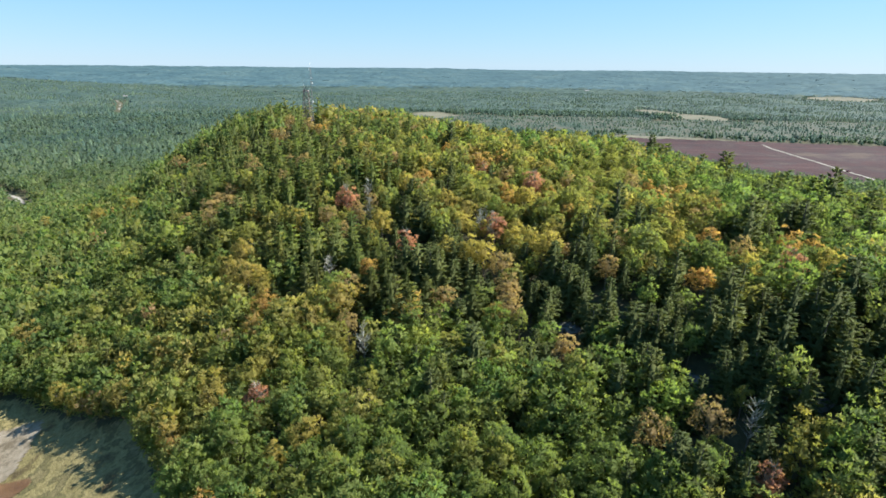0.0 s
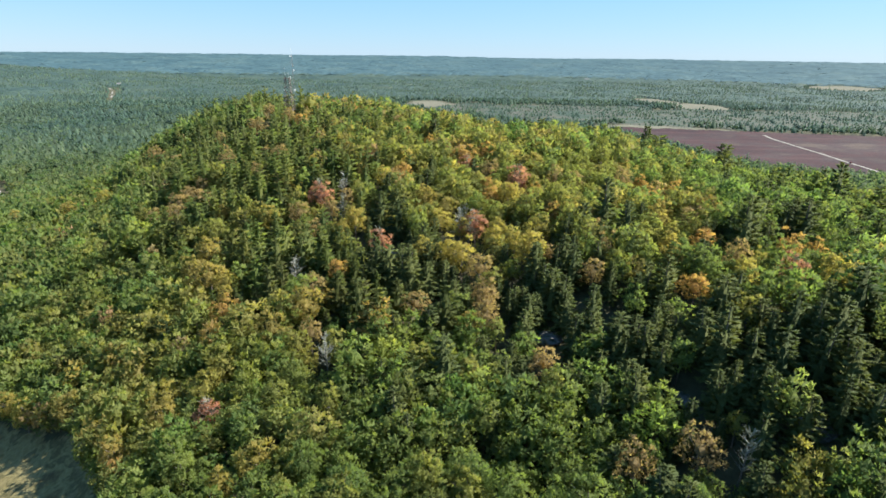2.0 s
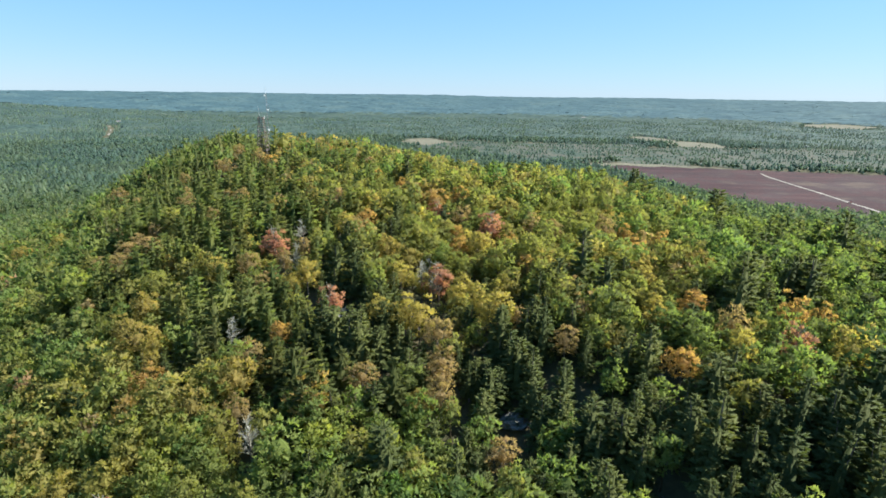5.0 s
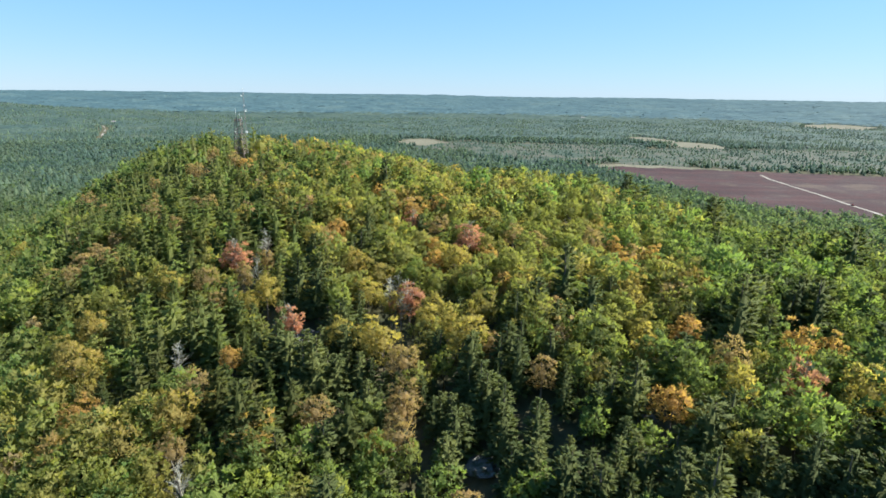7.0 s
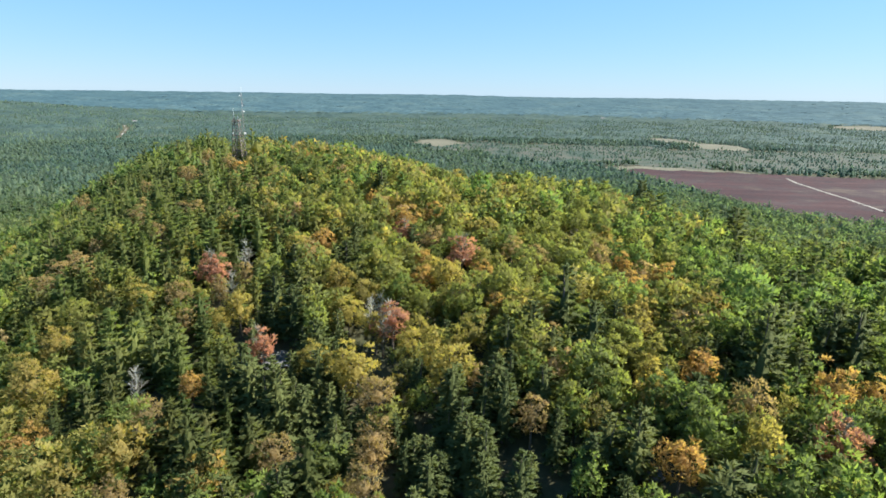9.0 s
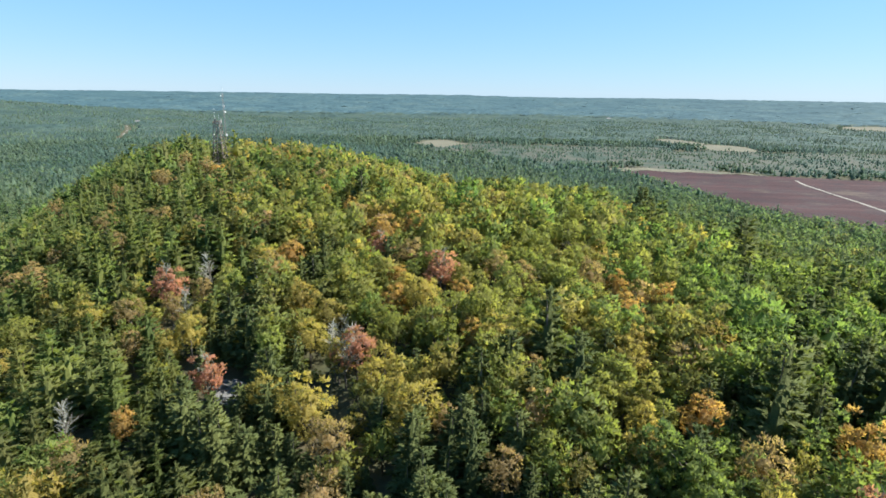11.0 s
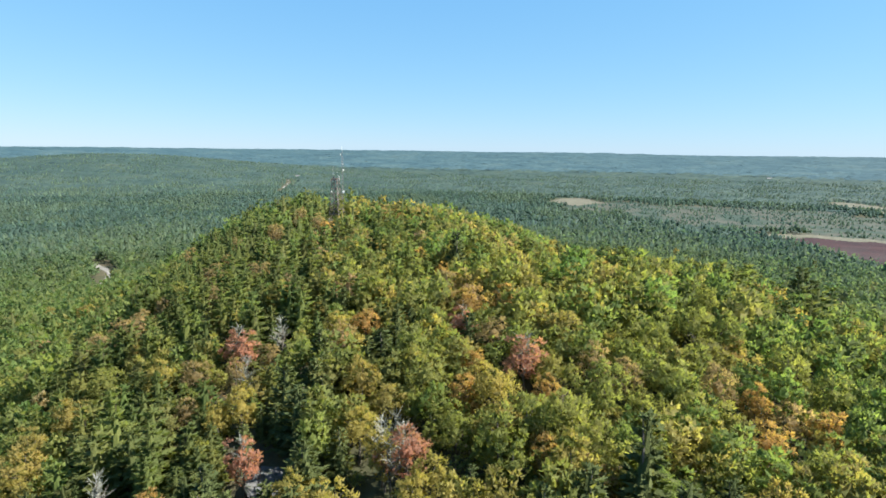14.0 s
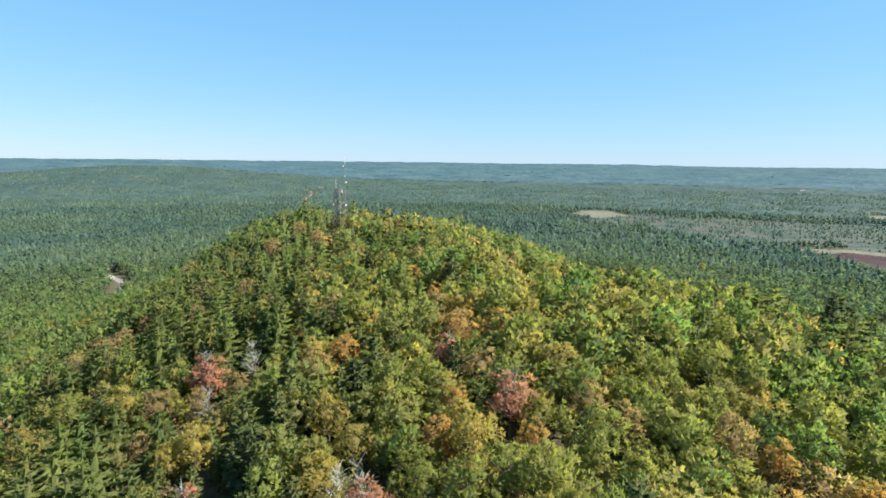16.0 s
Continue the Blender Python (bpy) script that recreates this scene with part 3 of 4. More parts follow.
def stand(x0, x1, y0, y1, gap):
    """Jittered places for trees."""
    x, y = np.meshgrid(np.arange(x0, x1, gap), np.arange(y0, y1, gap))
    x = x + gap * 0.5 * (np.round(y / gap) % 2)
    return (x + rng.uniform(-0.42, 0.42, x.shape) * gap).ravel(), (y + rng.uniform(-0.42, 0.42, y.shape) * gap).ravel()


def open_ground(x, y):
    # also gaps cut towards the camera, so road, ledges and tower show
    v = lies_in(CLEARING, x, y) | lies_in(FIELD, x, y) | lies_in(MARGIN, x, y) | in_meadow(x, y) | (near_line(GRAVEL, x, y) < 8.5) | (near_line([(-347, 443), (-310, 401)], x, y) < 7) | (near_line(FAR_ROAD, x, y) < 8)
    for lx, ly, r in LEDGES:
        v |= (np.hypot(x - lx, y - ly) < r * 0.9) | (np.hypot(x - lx + 2, y - ly + 5) < r * 0.8)
    v |= (np.hypot(x + 85, y - 359) < 7.5) | (np.hypot(x + 81, y - 349) < 6)
    return v


# ground that the hill hides from the camera along its path
UNSEEN = [(-290, 560), (-240, 440), (-110, 412), (10, 428), (120, 360), (105, 315), (175, 300), (330, 310), (335, 360), (220, 400), (180, 480), (120, 560), (-20, 570)]


def gather():
    """All trees as arrays: place, height scale, species, and distance from the flight line."""
    rows = []
    x, y = stand(-330, 330, 25, 520, 4.15)
    seen = (x < 0.85 * y + 160) & (x > np.minimum(-0.82 * y, 56 - 1.6 * (y - 118)) - 50)
    rows.append((x[seen], y[seen], 1.0))
    x, y = stand(-150, 160, -110, 25, 5.2)
    rows.append((x, y, 1.0))
    x, y = stand(-330, 330, 70, 420, 6.2)
    seen = (x < 0.85 * y + 70) & (x > np.minimum(-0.82 * y, 56 - 1.6 * (y - 118)) - 50)
    rows.append((x[seen], y[seen], 0.58))
    # young growth added along the edge of the clearing, to close up its shadow
    x, y = stand(-230, -36, 50, 200, 2.3)
    seen = near_line(CLEARING + CLEARING[:1], x, y) < 5.0
    rows.append((x[seen], y[seen], 0.59))
    x, y = stand(-900, 800, 25, 900, 6.6)
    out = ~((x > -328) & (x < 328) & (y < 518)) & (x < 240 + y * 0.95) & (x > -260 - y * 1.3)
    rows.append((x[out], y[out], 1.02))
    x, y = stand(-2100, 1500, 300, 1560, 8.7)
    out = ((y > 900) | (x < -900)) & (x < 200 + y * 0.85) & (x > -200 - 1.5 * y) & (np.hypot(x, y) < 1750)
    rows.append((x[out], y[out], 0.8))
    x, y = stand(-2900, 2100, 600, 2600, 14.5)
    out = ((y > 1560) | (np.hypot(x, y) > 1750)) & (x < 200 + y * 0.82) & (x > -200 - 1.5 * y) & (np.hypot(x, y) < 2900)
    rows.append((x[out], y[out], 0.72))
    x = np.concatenate([r[0] for r in rows])
    y = np.concatenate([r[1] for r in rows])
    s = np.concatenate([np.full(len(r[0]), r[2]) for r in rows])
    d = near_line([(0, 0), (56, 118)], x, y)
    ok = ~open_ground(x, y)
    bog = lies_in(BOG, x + 45 * waves(x, y, 90, 8), y + 45 * waves(x, y, 90, 9))
    ok &= ~(bog & (rng.random(len(x)) < 0.14 - 0.5 * waves(x, y, 120, 31) - 0.9 * waves(x, y, 40, 32)))
    for lx, ly, k in LANDMARKS:
        away = np.hypot(x - lx, y - ly)
        ok &= away > 3.3
        s = np.where(away < 8.5, s * 0.84, s)
    x, y, s, d, bog = x[ok], y[ok], s[ok], d[ok], bog[ok]
    near = np.exp(-(np.hypot(x, y - 200) / 420) ** 4)
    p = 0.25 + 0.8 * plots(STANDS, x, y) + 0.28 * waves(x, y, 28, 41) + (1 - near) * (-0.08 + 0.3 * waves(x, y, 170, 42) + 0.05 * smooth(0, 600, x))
    keep = (s > 0.6) | ((p < 0.62) & (d < 300)) | (s == 0.59)
    x, y, s, d, bog, near, p = x[keep], y[keep], s[keep], d[keep], bog[keep], near[keep], p[keep]
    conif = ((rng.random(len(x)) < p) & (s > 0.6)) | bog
    lone = ~conif | (near < 0.3) | bog | (rng.random(len(x)) > 0.2)
    # the stony north face is thinly grown
    lone &= (np.hypot(x - 84, y - 110) > 27) & (np.hypot(x - 40, y - 138) > 12) | (rng.random(len(x)) > 0.2)
    # thinned where the camera never sees the trees
    lone &= ~(lies_in(UNSEEN, x, y)) | (rng.random(len(x)) > 0.35)
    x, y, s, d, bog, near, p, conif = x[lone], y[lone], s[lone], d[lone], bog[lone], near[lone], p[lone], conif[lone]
    front = (y < 140) & (x < 62) & (x > -90)
    pale = plots(PALE, x, y) + 0.25 * waves(x, y, 25, 51) + rng.normal(0, 0.22, len(x)) + 0.12 * near
    u = np.where((x < -115) & (y > 120), 0.5, rng.random(len(x)))
    kind = np.where(pale > 0.78, "lime", np.where(pale > 0.36, "olive", "green")).astype(object)
    # the front of the slope and the foot of the hill are still in full leaf
    cool = smooth(165, 125, y - 0.3 * x) * smooth(78, 52, x) + smooth(-95, -130, x) > rng.uniform(0.1, 0.9, len(x))
    kind[cool & (pale > 0.3)] = np.where(rng.random((cool & (pale > 0.3)).sum()) < 0.55, "fresh", "green")
    kind[cool & (pale > np.where(x < -60, 0.4, 0.62)) & (rng.random(len(x)) < np.where(x < -60, 0.62, 0.42))] = "lime"
    kind[(u < 0.028) & (pale > 0.3) & ~front & (x < 125)] = "yellow"
    kind[(u > np.where(x < -30, 0.968, 0.98)) & (near > 0.5) & ~front & (x < 125)] = "brown"
    kind[(u > 0.04) & (u < 0.046) & (pale > 0.4)] = "orange"
    kind[(u > 0.06) & (u < 0.06 + 0.12 * np.clip(pale + 0.2, 0, 1)) & (near > 0.3) & ~front] = "bronze"
    # the sunny east flank is greener
    east = smooth(35, 60, x) * smooth(300, 250, y) * smooth(120, 150, y)
    turn = (rng.random(len(x)) < 0.4 * east) & np.isin(kind, ["olive", "bronze"])
    kind[turn] = np.where(rng.random(turn.sum()) < 0.6, "fresh", "green")
    kind[(x < -50) & (y < 215) & (kind == "bronze") & (rng.random(len(x)) < 0.6)] = "lime"
    # the summit has turned gold, and the flank below it is drying
    late = np.exp(-(np.hypot(x + 52, y - 350) / 36) ** 2) * 0.55 * smooth(-92, -76, x)
    kind[(rng.random(len(x)) < late) & ~cool] = "bronze"
    kind[(rng.random(len(x)) < 0.16 * np.exp(-(np.hypot(x + 95, y - 275) / 55) ** 2))] = "brown"
    # two tones of one conifer: the darker stands for shade on the front slope
    kind[conif] = np.where(y[conif] > 172, "lit_spruce", "spruce")
    size = s * np.clip(rng.normal(1.0, np.where(conif, 0.2, 0.15)), 0.6, 1.4) * np.where(bog, rng.uniform(0.18, 0.62, len(x)), np.where(conif, 1.02, 1.0)) * np.where(y > 880, rng.uniform(0.7, 1.3, len(x)), 1.0)
    # trees kept low on the camera's side, so the foot of the tower shows
    ahead, aside = 0.42 * (x + 86) - 0.91 * (y - 360), np.abs(0.91 * (x + 86) + 0.42 * (y - 360))
    low = (ahead > -2) & (ahead < 40) & (aside < 4.5 + 0.1 * ahead)
    size[low] = np.minimum(size[low], np.where(conif, 0.75, 1.0)[low] * (0.26 + 0.0175 * np.clip(ahead[low], 0, 40)))
    return x, y, size, kind, d


TX, TY, TS, TK, TD = gather()
TZ = ground_z(TX, TY)
TCON = np.isin(TK, ["spruce", "lit_spruce"])


def tint_of(species, k):
    lo, hi = np.array(PALETTE[species][0]), np.array(PALETTE[species][1])
    return lo + (hi - lo) * k


def woods(name, idx, shapes, trunks, label):
    """Many trees in one mesh."""
    vs, ts, cs, ns, n = [], [], [], [], 0
    pick = rng.integers(0, len(shapes), len(idx))
    for q, shape in enumerate(shapes):
        ii = idx[pick == q]
        if not len(ii):
            continue
        v, t, nrm = shape
        col = np.zeros(len(v), bool)
        if trunks:
            tv, tt = trunks[q % len(trunks)]
            col = np.concatenate([col, np.ones(len(tv), bool)])
            v, t, nrm = *joined([(v, t), (tv, tt)]), np.concatenate([nrm, (tv - [0, 0, 1]) * [1, 1, 0] + [0, 0, 0.01]])
        a, s = rng.uniform(0, math.tau, len(ii)), TS[ii]
        wide = s * np.where(TCON[ii], rng.uniform(1.05, 1.6, len(ii)), rng.uniform(0.92, 1.42, len(ii))) * np.where(s < 0.62, 1.3, 1)
        lean = rng.normal(0, 0.035, (2, len(ii), 1))
        ca, sa = (np.cos(a) * wide)[:, None], (np.sin(a) * wide)[:, None]
        X = v[None, :, 0] * ca - v[None, :, 1] * sa + TX[ii][:, None] + lean[0] * v[None, :, 2]
        Y = v[None, :, 0] * sa + v[None, :, 1] * ca + TY[ii][:, None] + lean[1] * v[None, :, 2]
        Z = v[None, :, 2] * s[:, None] + TZ[ii][:, None]
        vs.append(np.stack([X, Y, Z], -1).reshape(-1, 3))
        ts.append((t[None] + (np.arange(len(ii)) * len(v))[:, None, None]).reshape(-1, 3) + n)
        n += len(ii) * len(v)
        cr, sr = np.cos(a)[:, None], np.sin(a)[:, None]
        ns.append(np.stack([nrm[:, 0] * cr - nrm[:, 1] * sr, nrm[:, 0] * sr + nrm[:, 1] * cr, np.repeat(nrm[None, :, 2], len(ii), 0)], -1).reshape(-1, 3))
        k = np.clip(rng.random(len(ii)), 0, 1)
        base = np.stack([tint_of(TK[i], kk) for i, kk in zip(ii, k)])
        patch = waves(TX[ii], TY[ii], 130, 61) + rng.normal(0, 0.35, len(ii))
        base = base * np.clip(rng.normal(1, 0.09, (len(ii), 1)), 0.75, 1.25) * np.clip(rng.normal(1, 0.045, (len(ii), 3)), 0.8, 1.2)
        # haze painted into the tint: greyer and bluer with distance
        haze = smooth(280, 950, np.hypot(TX[ii], TY[ii]))[:, None]
        # far conifers also lightened to offset their shaded sides
        base = base * (1 - haze) + haze * (np.where(patch[:, None] > 0, [[0.086, 0.120, 0.090]], [[0.067, 0.104, 0.090]]) * rng.uniform(0.75, 1.25, (len(ii), 1)) * np.where(TCON[ii], 1.16, 0.98)[:, None])
        c = np.repeat(base[:, None], len(v), 1)
        c[:, col] = BARK
        cs.append(c.reshape(-1, 3))
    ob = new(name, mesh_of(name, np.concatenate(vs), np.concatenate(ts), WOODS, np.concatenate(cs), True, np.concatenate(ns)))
    return tagged(ob, label, "woods", kind="stuff")


def part(name, mesh, parent, material=None):
    ob = new(name, mesh)
    ob.parent = parent
    if material:
        ob.material_slots[0].link = "OBJECT"
        ob.material_slots[0].material = material
    return ob


LABELS = {
    "green": ("broadleaf_tree", "broadleaf tree with a dense mid-green crown on the wooded slope"),
    "fresh": ("broadleaf_tree", "broadleaf tree with a fresh bright green crown on the lower slope"),
    "lime": ("broadleaf_tree", "broadleaf tree with a bright yellow-green crown among darker neighbours"),
    "olive": ("broadleaf_tree", "broadleaf tree with an olive-green crown beginning to turn"),
    "yellow": ("broadleaf_tree", "broadleaf tree in golden-yellow autumn leaf"),
    "orange": ("maple_tree", "maple tree in orange autumn leaf among green trees"),
    "red": ("maple_tree", "maple tree in pinkish-red autumn leaf among green trees"),
    "bronze": ("broadleaf_tree", "broadleaf tree with a bronze-green crown turning brown"),
    "brown": ("broadleaf_tree", "broadleaf tree with thin russet-brown drying leaves"),
    "grey": ("bare_tree", "bare grey tree with fine leafless branches"),
    "spruce": ("spruce_tree", "dark green pointed spruce tree on the wooded slope"),
}
BROAD_MESH = [mesh_of("broad_crown", v, t, LEAVES["green"], None, True, n) for v, t, n in FINE]
CONIF_MESH = [mesh_of("conifer_crown", v, t, LEAVES["spruce"], None, True, n) for v, t, n in SPRUCE]
THIN_MESH = [mesh_of("thin_crown", v, t, LEAVES["red"], None, True, n) for v, t, n in (broadleaf(G, 36, 34, 0.39, 0.135, ICO1, 0.34) for k in range(4))]
BARE_MESH = [mesh_of("bare_crown", *bare_crown(G), LEAVES["grey"]) for k in range(2)]
BROAD_TRUNK = [mesh_of("broad_trunk", *trunk_shape(G, 10, 0.17, 5), M_BARK) for k in range(3)]
CONIF_TRUNK = [mesh_of("conifer_trunk", *trunk_shape(G, 12, 0.15, 0), M_BARK) for k in range(2)]


def plant(x, y, size, species):
    """One tree of its own: trunk and crown under an empty at its foot."""
    name, label = LABELS[species]
    base = new(name)
    base.matrix_world = Matrix.LocRotScale((x, y, float(ground_z(x, y))), Euler((rng.normal(0, 0.02), rng.normal(0, 0.02), rng.uniform(0, math.tau))), (size * (rng.uniform(1.1, 1.65) if species == "spruce" else rng.uniform(0.9, 1.36)),) * 2 + (size,))
    tagged(base, label, "tree", group="trees on the hill")
    if species == "spruce":
        crown, trunk = CONIF_MESH[rng.integers(8)], CONIF_TRUNK[rng.integers(2)]
    elif species == "grey":
        crown, trunk = BARE_MESH[rng.integers(2)], BROAD_TRUNK[rng.integers(3)]
    else:
        crown, trunk = BROAD_MESH[rng.integers(12)], BROAD_TRUNK[rng.integers(3)]
    if species == "brown":
        crown = THIN_MESH[rng.integers(4)]
    if species == "red":
        part("branchwork", BARE_MESH[rng.integers(2)], base, LEAVES["grey"])
    part("trunk", trunk, base)
    part("crown", crown, base, LEAVES[species])


# the trees along the front of the slope, where the flight passes nearest, stand singly
BELT = [(-50, 108), (0, 98), (55, 92), (78, 128), (72, 172), (25, 192)]
order = np.argsort(near_line(BELT, TX, TY))
single = np.concatenate([order[~TCON[order] & (TY[order] > 72) & (TS[order] > 0.62)][:180], order[TCON[order] & (TY[order] > 72)][:285]])
rest = np.ones(len(TX), bool)
rest[single] = False
for i in single:
    plant(TX[i], TY[i], TS[i], "spruce" if TCON[i] else TK[i])
for x, y, species in LANDMARKS:
    if x < -60 and y < 215 and species in ("brown", "orange"):
        species = "bronze"
    plant(x, y, {"spruce": 1.55, "grey": 1.05, "brown": 1.0, "yellow": 1.08, "orange": 0.96, "red": 1.08}.get(species, 1.1) * rng.uniform(0.88, 1.12), species)

TR_B = [trunk_shape(G, 8, 0.17, 0, 4) for k in range(2)]
TR_C = [trunk_shape(G, 10, 0.14, 0, 4) for k in range(2)]
LOD = np.select([(TS < 0.62) & (TD < 560) & ~TCON, (TY < 68) | (TX > 0.85 * TY + 75), TD < 112, TD < 225, TD < 640], [5, 2, 0, 1, 2], 3)
LOD[(LOD == 2) & (TD > 640)] = 3
LOD[(LOD == 2) & ((TY < -45) | (TX > 0.85 * TY + 95) & (TY > 60) | lies_in(UNSEEN, TX, TY))] = 3
LOD[(LOD == 2) & (TY < 68) & (TY > -45) & (np.abs(TX - 25) < 72)] = 1
LOD[(LOD == 3) & (TD > 1450)] = 4
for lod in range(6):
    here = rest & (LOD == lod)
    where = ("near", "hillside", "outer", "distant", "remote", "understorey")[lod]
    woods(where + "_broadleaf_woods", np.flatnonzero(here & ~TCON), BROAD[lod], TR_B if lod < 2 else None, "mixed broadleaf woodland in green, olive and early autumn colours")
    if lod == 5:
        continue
    woods(where + "_conifer_woods", np.flatnonzero(here & TCON), CONIF[lod], TR_C if lod < 2 else None, "dark green conifer woodland of pointed spruce")


# ---- small things ----


def rods(name, ends, radius, parent, material, sides=5):
    """Straight bars, each a part of its own."""
    for p, q in ends:
        part(name, mesh_of(name, *tapered([p, q], [radius, radius], sides), material), parent)


def dish(parent, place, turn, r=0.7):
    """A drum antenna: a shallow round shell with a flat cover."""
    rows = [(0.0, 0.12), (0.12, r * 0.6), (0.3, r), (0.62, r), (0.66, r * 0.96), (0.68, 0.02)]
    a = np.arange(14) * math.tau / 14
    v = np.concatenate([np.stack([np.full(14, d), np.cos(a) * k, np.sin(a) * k], 1) for d, k in rows])
    ob = part("dish", mesh_of("dish", v, grid_tris(len(rows), 14, True), M_WHITE), parent)
    ob.location, ob.rotation_euler = place, (0, 0, radians(turn))


def build_tower(x, y):
    """Square lattice tower with a work platform, panel antennas and a whip."""
    base = new("lattice_tower")
    base.location = (x, y, float(ground_z(x, y)))
    tagged(base, "weathered brown-grey steel lattice tower with platform and antennas on the summit", "tower")
    top, w0, w1 = 104.6 - base.location.z, 2.9, 1.35
    corner = [(-1, -1), (1, -1), (1, 1), (-1, 1)]

    def at_level(k, z):
        w = w0 + (w1 - w0) * z / top
        return (corner[k % 4][0] * w, corner[k % 4][1] * w, z)

    for k in range(4):
        rods("leg", [(at_level(k, -0.5), at_level(k, top))], 0.17, base, M_RUST, 6)
        levels = np.linspace(0, top, 9)
        for i, z in enumerate(levels):
            rods("girt", [(at_level(k, z), at_level(k + 1, z))], 0.1, base, M_RUST)
            if i < 8:
                rods("brace", [(at_level(k, z), at_level(k + 1, levels[i + 1])) if i % 2 else (at_level(k + 1, z), at_level(k, levels[i + 1]))], 0.09, base, M_RUST)
    bm = bmesh.new()
    bmesh.ops.create_cube(bm, size=1, matrix=Matrix.LocRotScale((0, 0, top - 1.2), None, (3.5, 3.5, 0.14)))
    me = bpy.data.meshes.new("platform")
    bm.to_mesh(me)
    bm.free()
    me.materials.append(M_DARK)
    part("platform", me, base)
    # a ladder up one face, and a cable run beside it
    for x0 in (-0.25, 0.25):
        rods("ladder_rail", [((x0, -w0 - 0.1, 0.0), (x0, -w1 - 0.1, top - 1.2))], 0.03, base, M_STEEL, 4)
    for z in np.arange(0.6, top - 1.4, 0.6):
        w = w0 + (w1 - w0) * z / top
        rods("rung", [((-0.25, -w - 0.1, z), (0.25, -w - 0.1, z))], 0.02, base, M_STEEL, 3)
    rods("cable_run", [((0.6, -w0 - 0.05, 0.0), (0.6, -w1 - 0.05, top - 1.2))], 0.08, base, M_DARK, 5)
    for k in range(4):
        cx, cy = corner[k][0] * 1.65, corner[k][1] * 1.65
        nx, ny = corner[(k + 1) % 4][0] * 1.65, corner[(k + 1) % 4][1] * 1.65
        rods("rail", [((cx, cy, top - 0.1), (nx, ny, top - 0.1))], 0.05, base, M_RED_STEEL)
        rods("rail_post", [((cx, cy, top - 1.2), (cx, cy, top - 0.1))], 0.05, base, M_RED_STEEL)
    for a in (20, 140, 260):
        bm = bmesh.new()
        bmesh.ops.create_cube(bm, size=1, matrix=Matrix.LocRotScale((1.95, 0, top + 0.1), None, (0.25, 0.5, 2.2)))
        bmesh.ops.bevel(bm, geom=bm.edges[:], offset=0.06, segments=1, affect="EDGES")
        me = bpy.data.meshes.new("panel_antenna")
        bm.to_mesh(me)
        bm.free()
        me.materials.append(M_WHITE if a == 20 else M_DARK)
        part("panel_antenna", me, base).rotation_euler = (0, 0, radians(a))
    rods("whip_antenna", [((-0.9, -0.6, top - 1), (-0.9, -0.6, top + 6.3))], 0.07, base, M_WHITE)
    rods("whip_antenna", [((0.7, 0.7, top - 1), (0.7, 0.7, top + 3.2))], 0.05, base, M_WHITE)
    dish(base, (-1.9, -0.6, top - 7), 200, 0.45)
    dish(base, (1.6, -0.9, top - 11), -70, 0.45)


def build_mast(x, y):
    """Slim triangular guyed mast with drum antennas."""
    base = new("radio_mast")
    base.location = (x, y, float(ground_z(x, y)))
    tagged(base, "slim grey guyed radio mast with white drum antennas", "mast")
    top, w = 118.6 - base.location.z, 0.33
    tri = [(w * math.cos(a), w * math.sin(a)) for a in (0.3, 0.3 + math.tau / 3, 0.3 + 2 * math.tau / 3)]
    levels = np.linspace(-0.4, top, 18)
    for k in range(3):
        (ax, ay), (bx, by) = tri[k], tri[(k + 1) % 3]
        rods("leg", [((ax, ay, -0.4), (ax, ay, top))], 0.05, base, M_STEEL)
        for i in range(17):
            rods("brace", [((ax, ay, levels[i]), (bx, by, levels[i + 1]))], 0.028, base, M_STEEL, 4)
    rods("whip_antenna", [((0, 0, top - 0.5), (0, 0, top + 3.0))], 0.06, base, M_WHITE)
    for px, py, z, turn, r in ((0.3, -0.5, top - 6.5, -75, 0.5), (0.5, -0.3, top - 9.5, -40, 0.42), (0.5, -0.4, top - 21, -60, 0.6), (-0.4, -0.3, top - 1.5, 210, 0.32)):
        dish(base, (px, py, z), turn, r)
    for a in (80, 200, 320):
        o = (math.cos(radians(a)), math.sin(radians(a)))
        fx, fy = o[0] * 15, o[1] * 15
        fz = float(ground_z(x + fx, y + fy) - ground_z(x, y))
        for z in (top * 0.5, top * 0.92):
            rods("guy_wire", [((o[0] * w, o[1] * w, z), (fx, fy, fz))], 0.018, base, M_STEEL, 3)


build_tower(-87.0, 361.0)
build_mast(-83.8, 362.7)


def build_ledge(x, y, r, g):
    """A rounded outcrop of weathered granite."""
    v, t = icosphere(4)
    n = np.array([noise.fractal(Vector(p) * 1.7 + Vector((x, y, 0)), 1.0, 2.0, 4) for p in v])
    step = np.round((v[:, 2] + 0.25 * n) * 4) / 4
    v = v * (1 + 0.22 * n[:, None]) * [r * g.uniform(0.9, 1.3), r * g.uniform(0.7, 1.0), 1]
    v[:, 2] = step * r * 0.33
    ob = new("rock_ledge", mesh_of("rock_ledge", v, t, M_ROCK))
    ob.matrix_world = Matrix.LocRotScale((x, y, float(ground_z(x, y))), Euler((0.1, 0.1, g.uniform(0, 6))), None)
    tagged(ob, "pale grey granite ledge bare among the trees", "rock", group="rock ledges")


for lx, ly, lr in LEDGES:
    build_ledge(lx, ly, lr * 1.15, G)


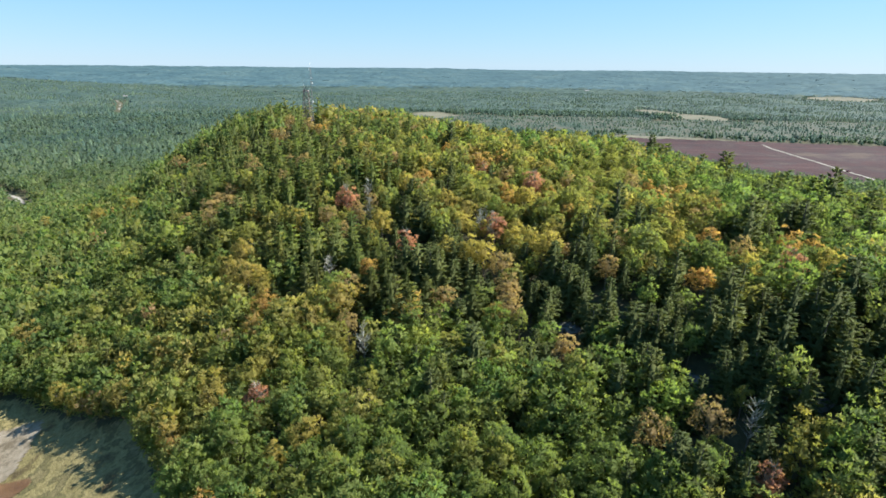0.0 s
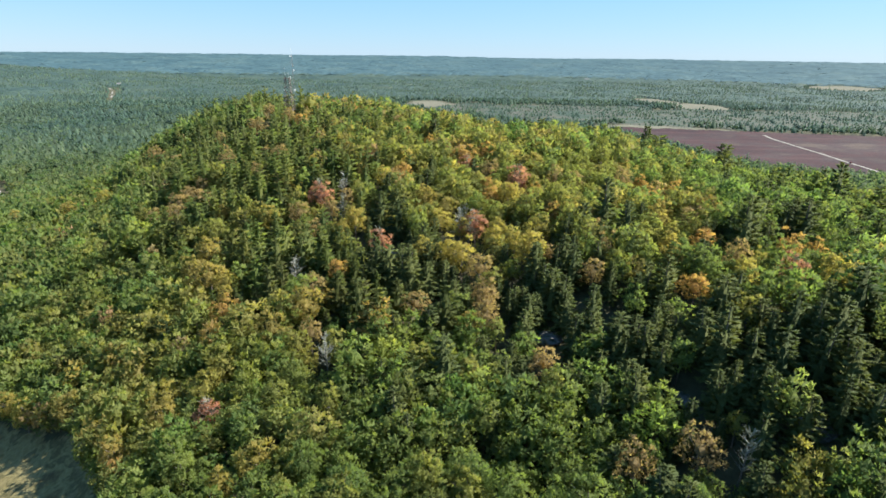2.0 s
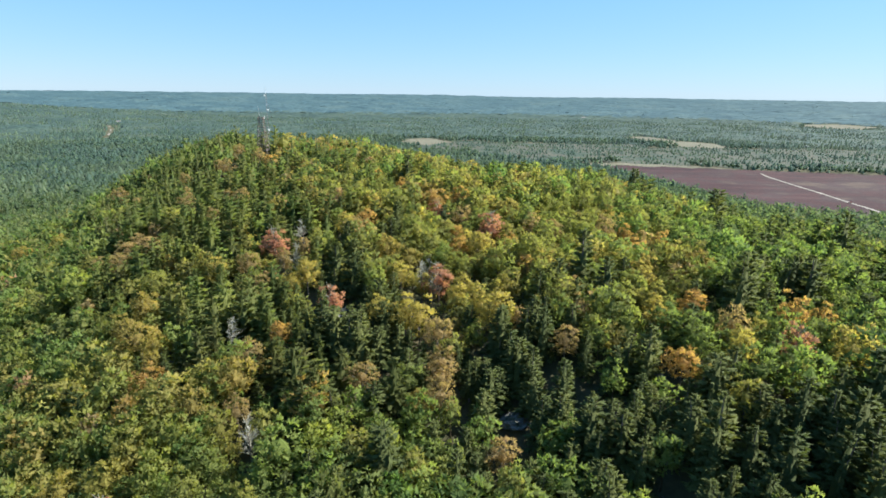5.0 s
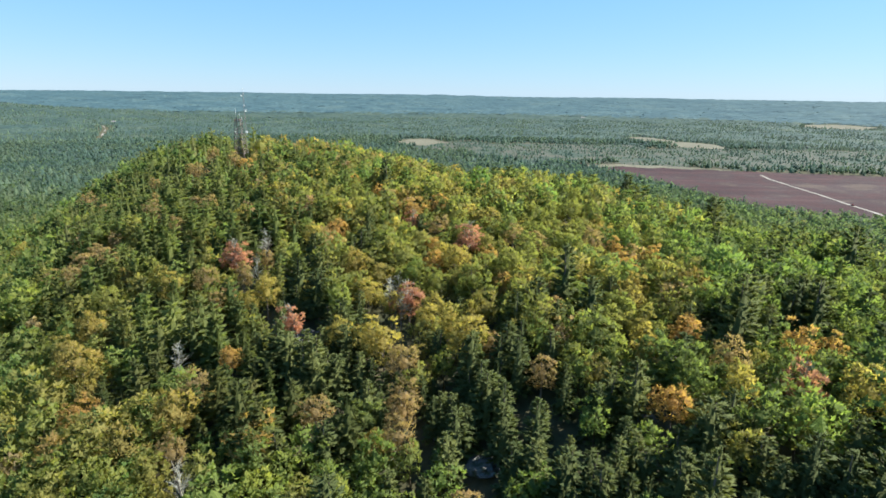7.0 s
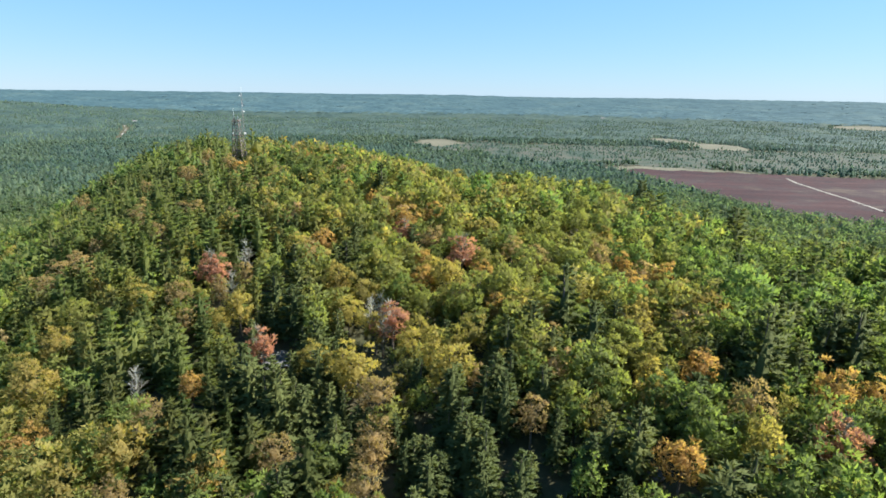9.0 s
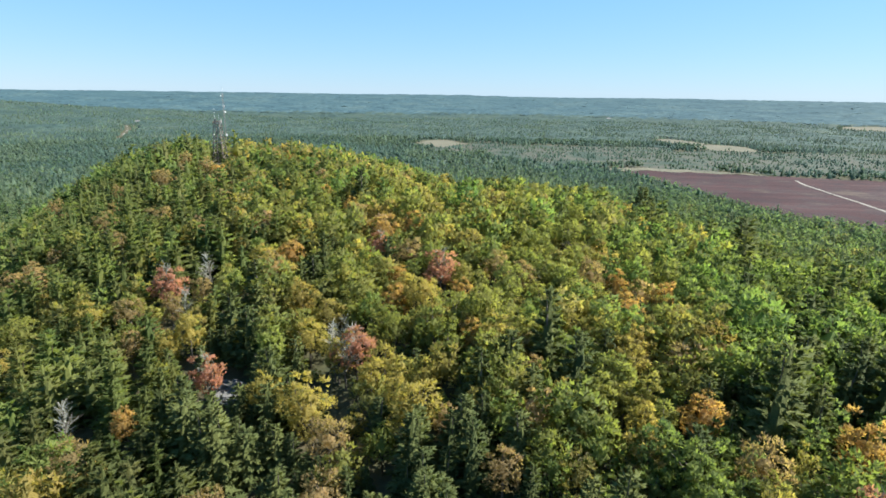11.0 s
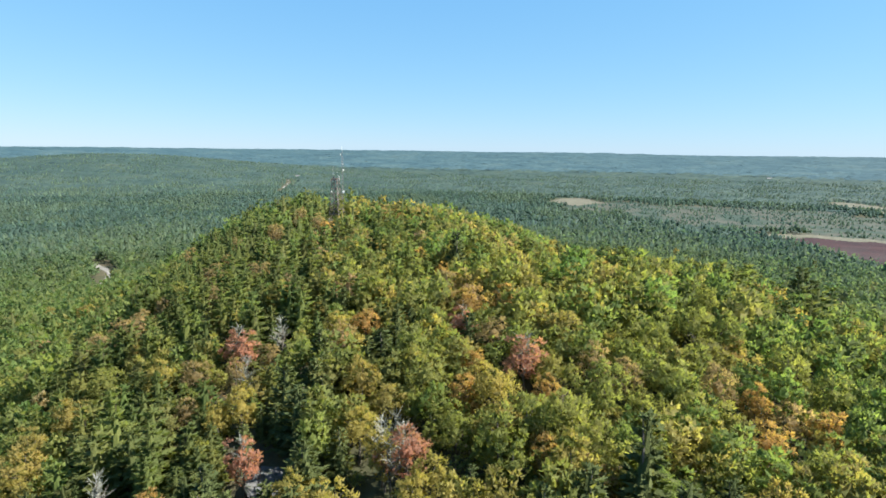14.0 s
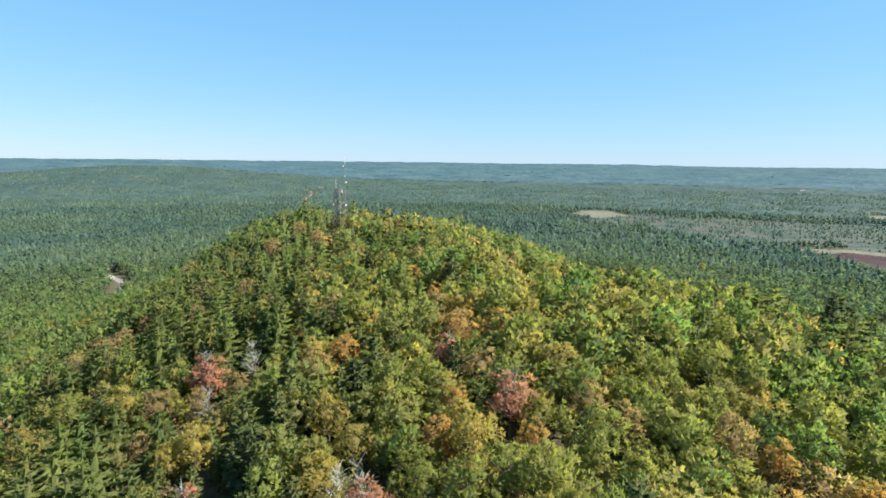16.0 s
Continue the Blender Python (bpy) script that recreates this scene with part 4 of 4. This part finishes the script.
def box_mesh(name, place, size, material, bevel=0.0):
    bm = bmesh.new()
    bmesh.ops.create_cube(bm, size=1, matrix=Matrix.LocRotScale(place, None, size))
    if bevel:
        bmesh.ops.bevel(bm, geom=bm.edges[:], offset=bevel, segments=2, affect="EDGES")
    me = bpy.data.meshes.new(name)
    bm.to_mesh(me)
    bm.free()
    me.materials.append(material)
    return me


def build_house(x, y, turn, length, label):
    """A white gabled building far off."""
    base = new("house")
    base.matrix_world = pose(x, y, float(ground_z(x, y)), 0, 0, turn)
    tagged(base, label, "house")
    wide, eave, ridge = length * 0.5, 4.2, 7.2
    L = length / 2
    v = [(-L, -wide / 2, -1), (L, -wide / 2, -1), (L, wide / 2, -1), (-L, wide / 2, -1), (-L, -wide / 2, eave), (L, -wide / 2, eave), (L, wide / 2, eave), (-L, wide / 2, eave), (-L, 0, ridge), (L, 0, ridge)]
    t = [(0, 1, 5), (0, 5, 4), (2, 3, 7), (2, 7, 6), (1, 2, 6), (1, 6, 5), (3, 0, 4), (3, 4, 7), (4, 7, 8), (5, 9, 6)]
    part("wall", mesh_of("wall", v, t, M_WHITE), base)
    for q in (-1, 1):
        e = [(-L - 0.5, q * (wide / 2 + 0.5), eave - 0.4), (L + 0.5, q * (wide / 2 + 0.5), eave - 0.4), (L + 0.5, 0, ridge + 0.15), (-L - 0.5, 0, ridge + 0.15)]
        e += [(a, b, c + 0.25) for a, b, c in e]
        f = [(0, 2, 1), (0, 3, 2), (4, 5, 6), (4, 6, 7), (0, 1, 5), (0, 5, 4), (1, 2, 6), (1, 6, 5), (2, 3, 7), (2, 7, 6), (3, 0, 4), (3, 4, 7)]
        part("roof", mesh_of("roof", e, f, M_ROOF), base)
    for k in (-0.6, 0.0, 0.6):
        part("window", box_mesh("window", (k * L, -wide / 2 - 0.03, 2.2), (1.2, 0.1, 1.5), M_DARK), base)


build_house(700, 2760, 15, 22, "white gabled farm building in a distant clearing")
build_house(-1080, 1925, 30, 16, "white gabled house beside a pale road in distant woods")


def build_truck(x, y, turn):
    base = new("pickup_truck")
    base.matrix_world = pose(x, y, float(ground_z(x, y)) + 1.1, 0, 0, turn)
    tagged(base, "dark red pickup truck on the pale dirt track", "truck")
    part("body", box_mesh("body", (0, 0, 0.85), (5.2, 1.9, 0.75), M_TRUCK, 0.15), base)
    part("cab", box_mesh("cab", (0.3, 0, 1.5), (1.9, 1.7, 0.75), M_TRUCK, 0.2), base)
    part("window", box_mesh("window", (0.3, 0, 1.55), (1.6, 1.74, 0.42), M_DARK, 0.05), base)
    for wx in (-1.6, 1.65):
        for wy in (-0.85, 0.85):
            part("wheel", mesh_of("wheel", *tapered([(wx, wy - 0.13, 0.38), (wx, wy + 0.13, 0.38)], [0.38, 0.38], 14), M_DARK), base)


build_truck(491.3, 656, 79)
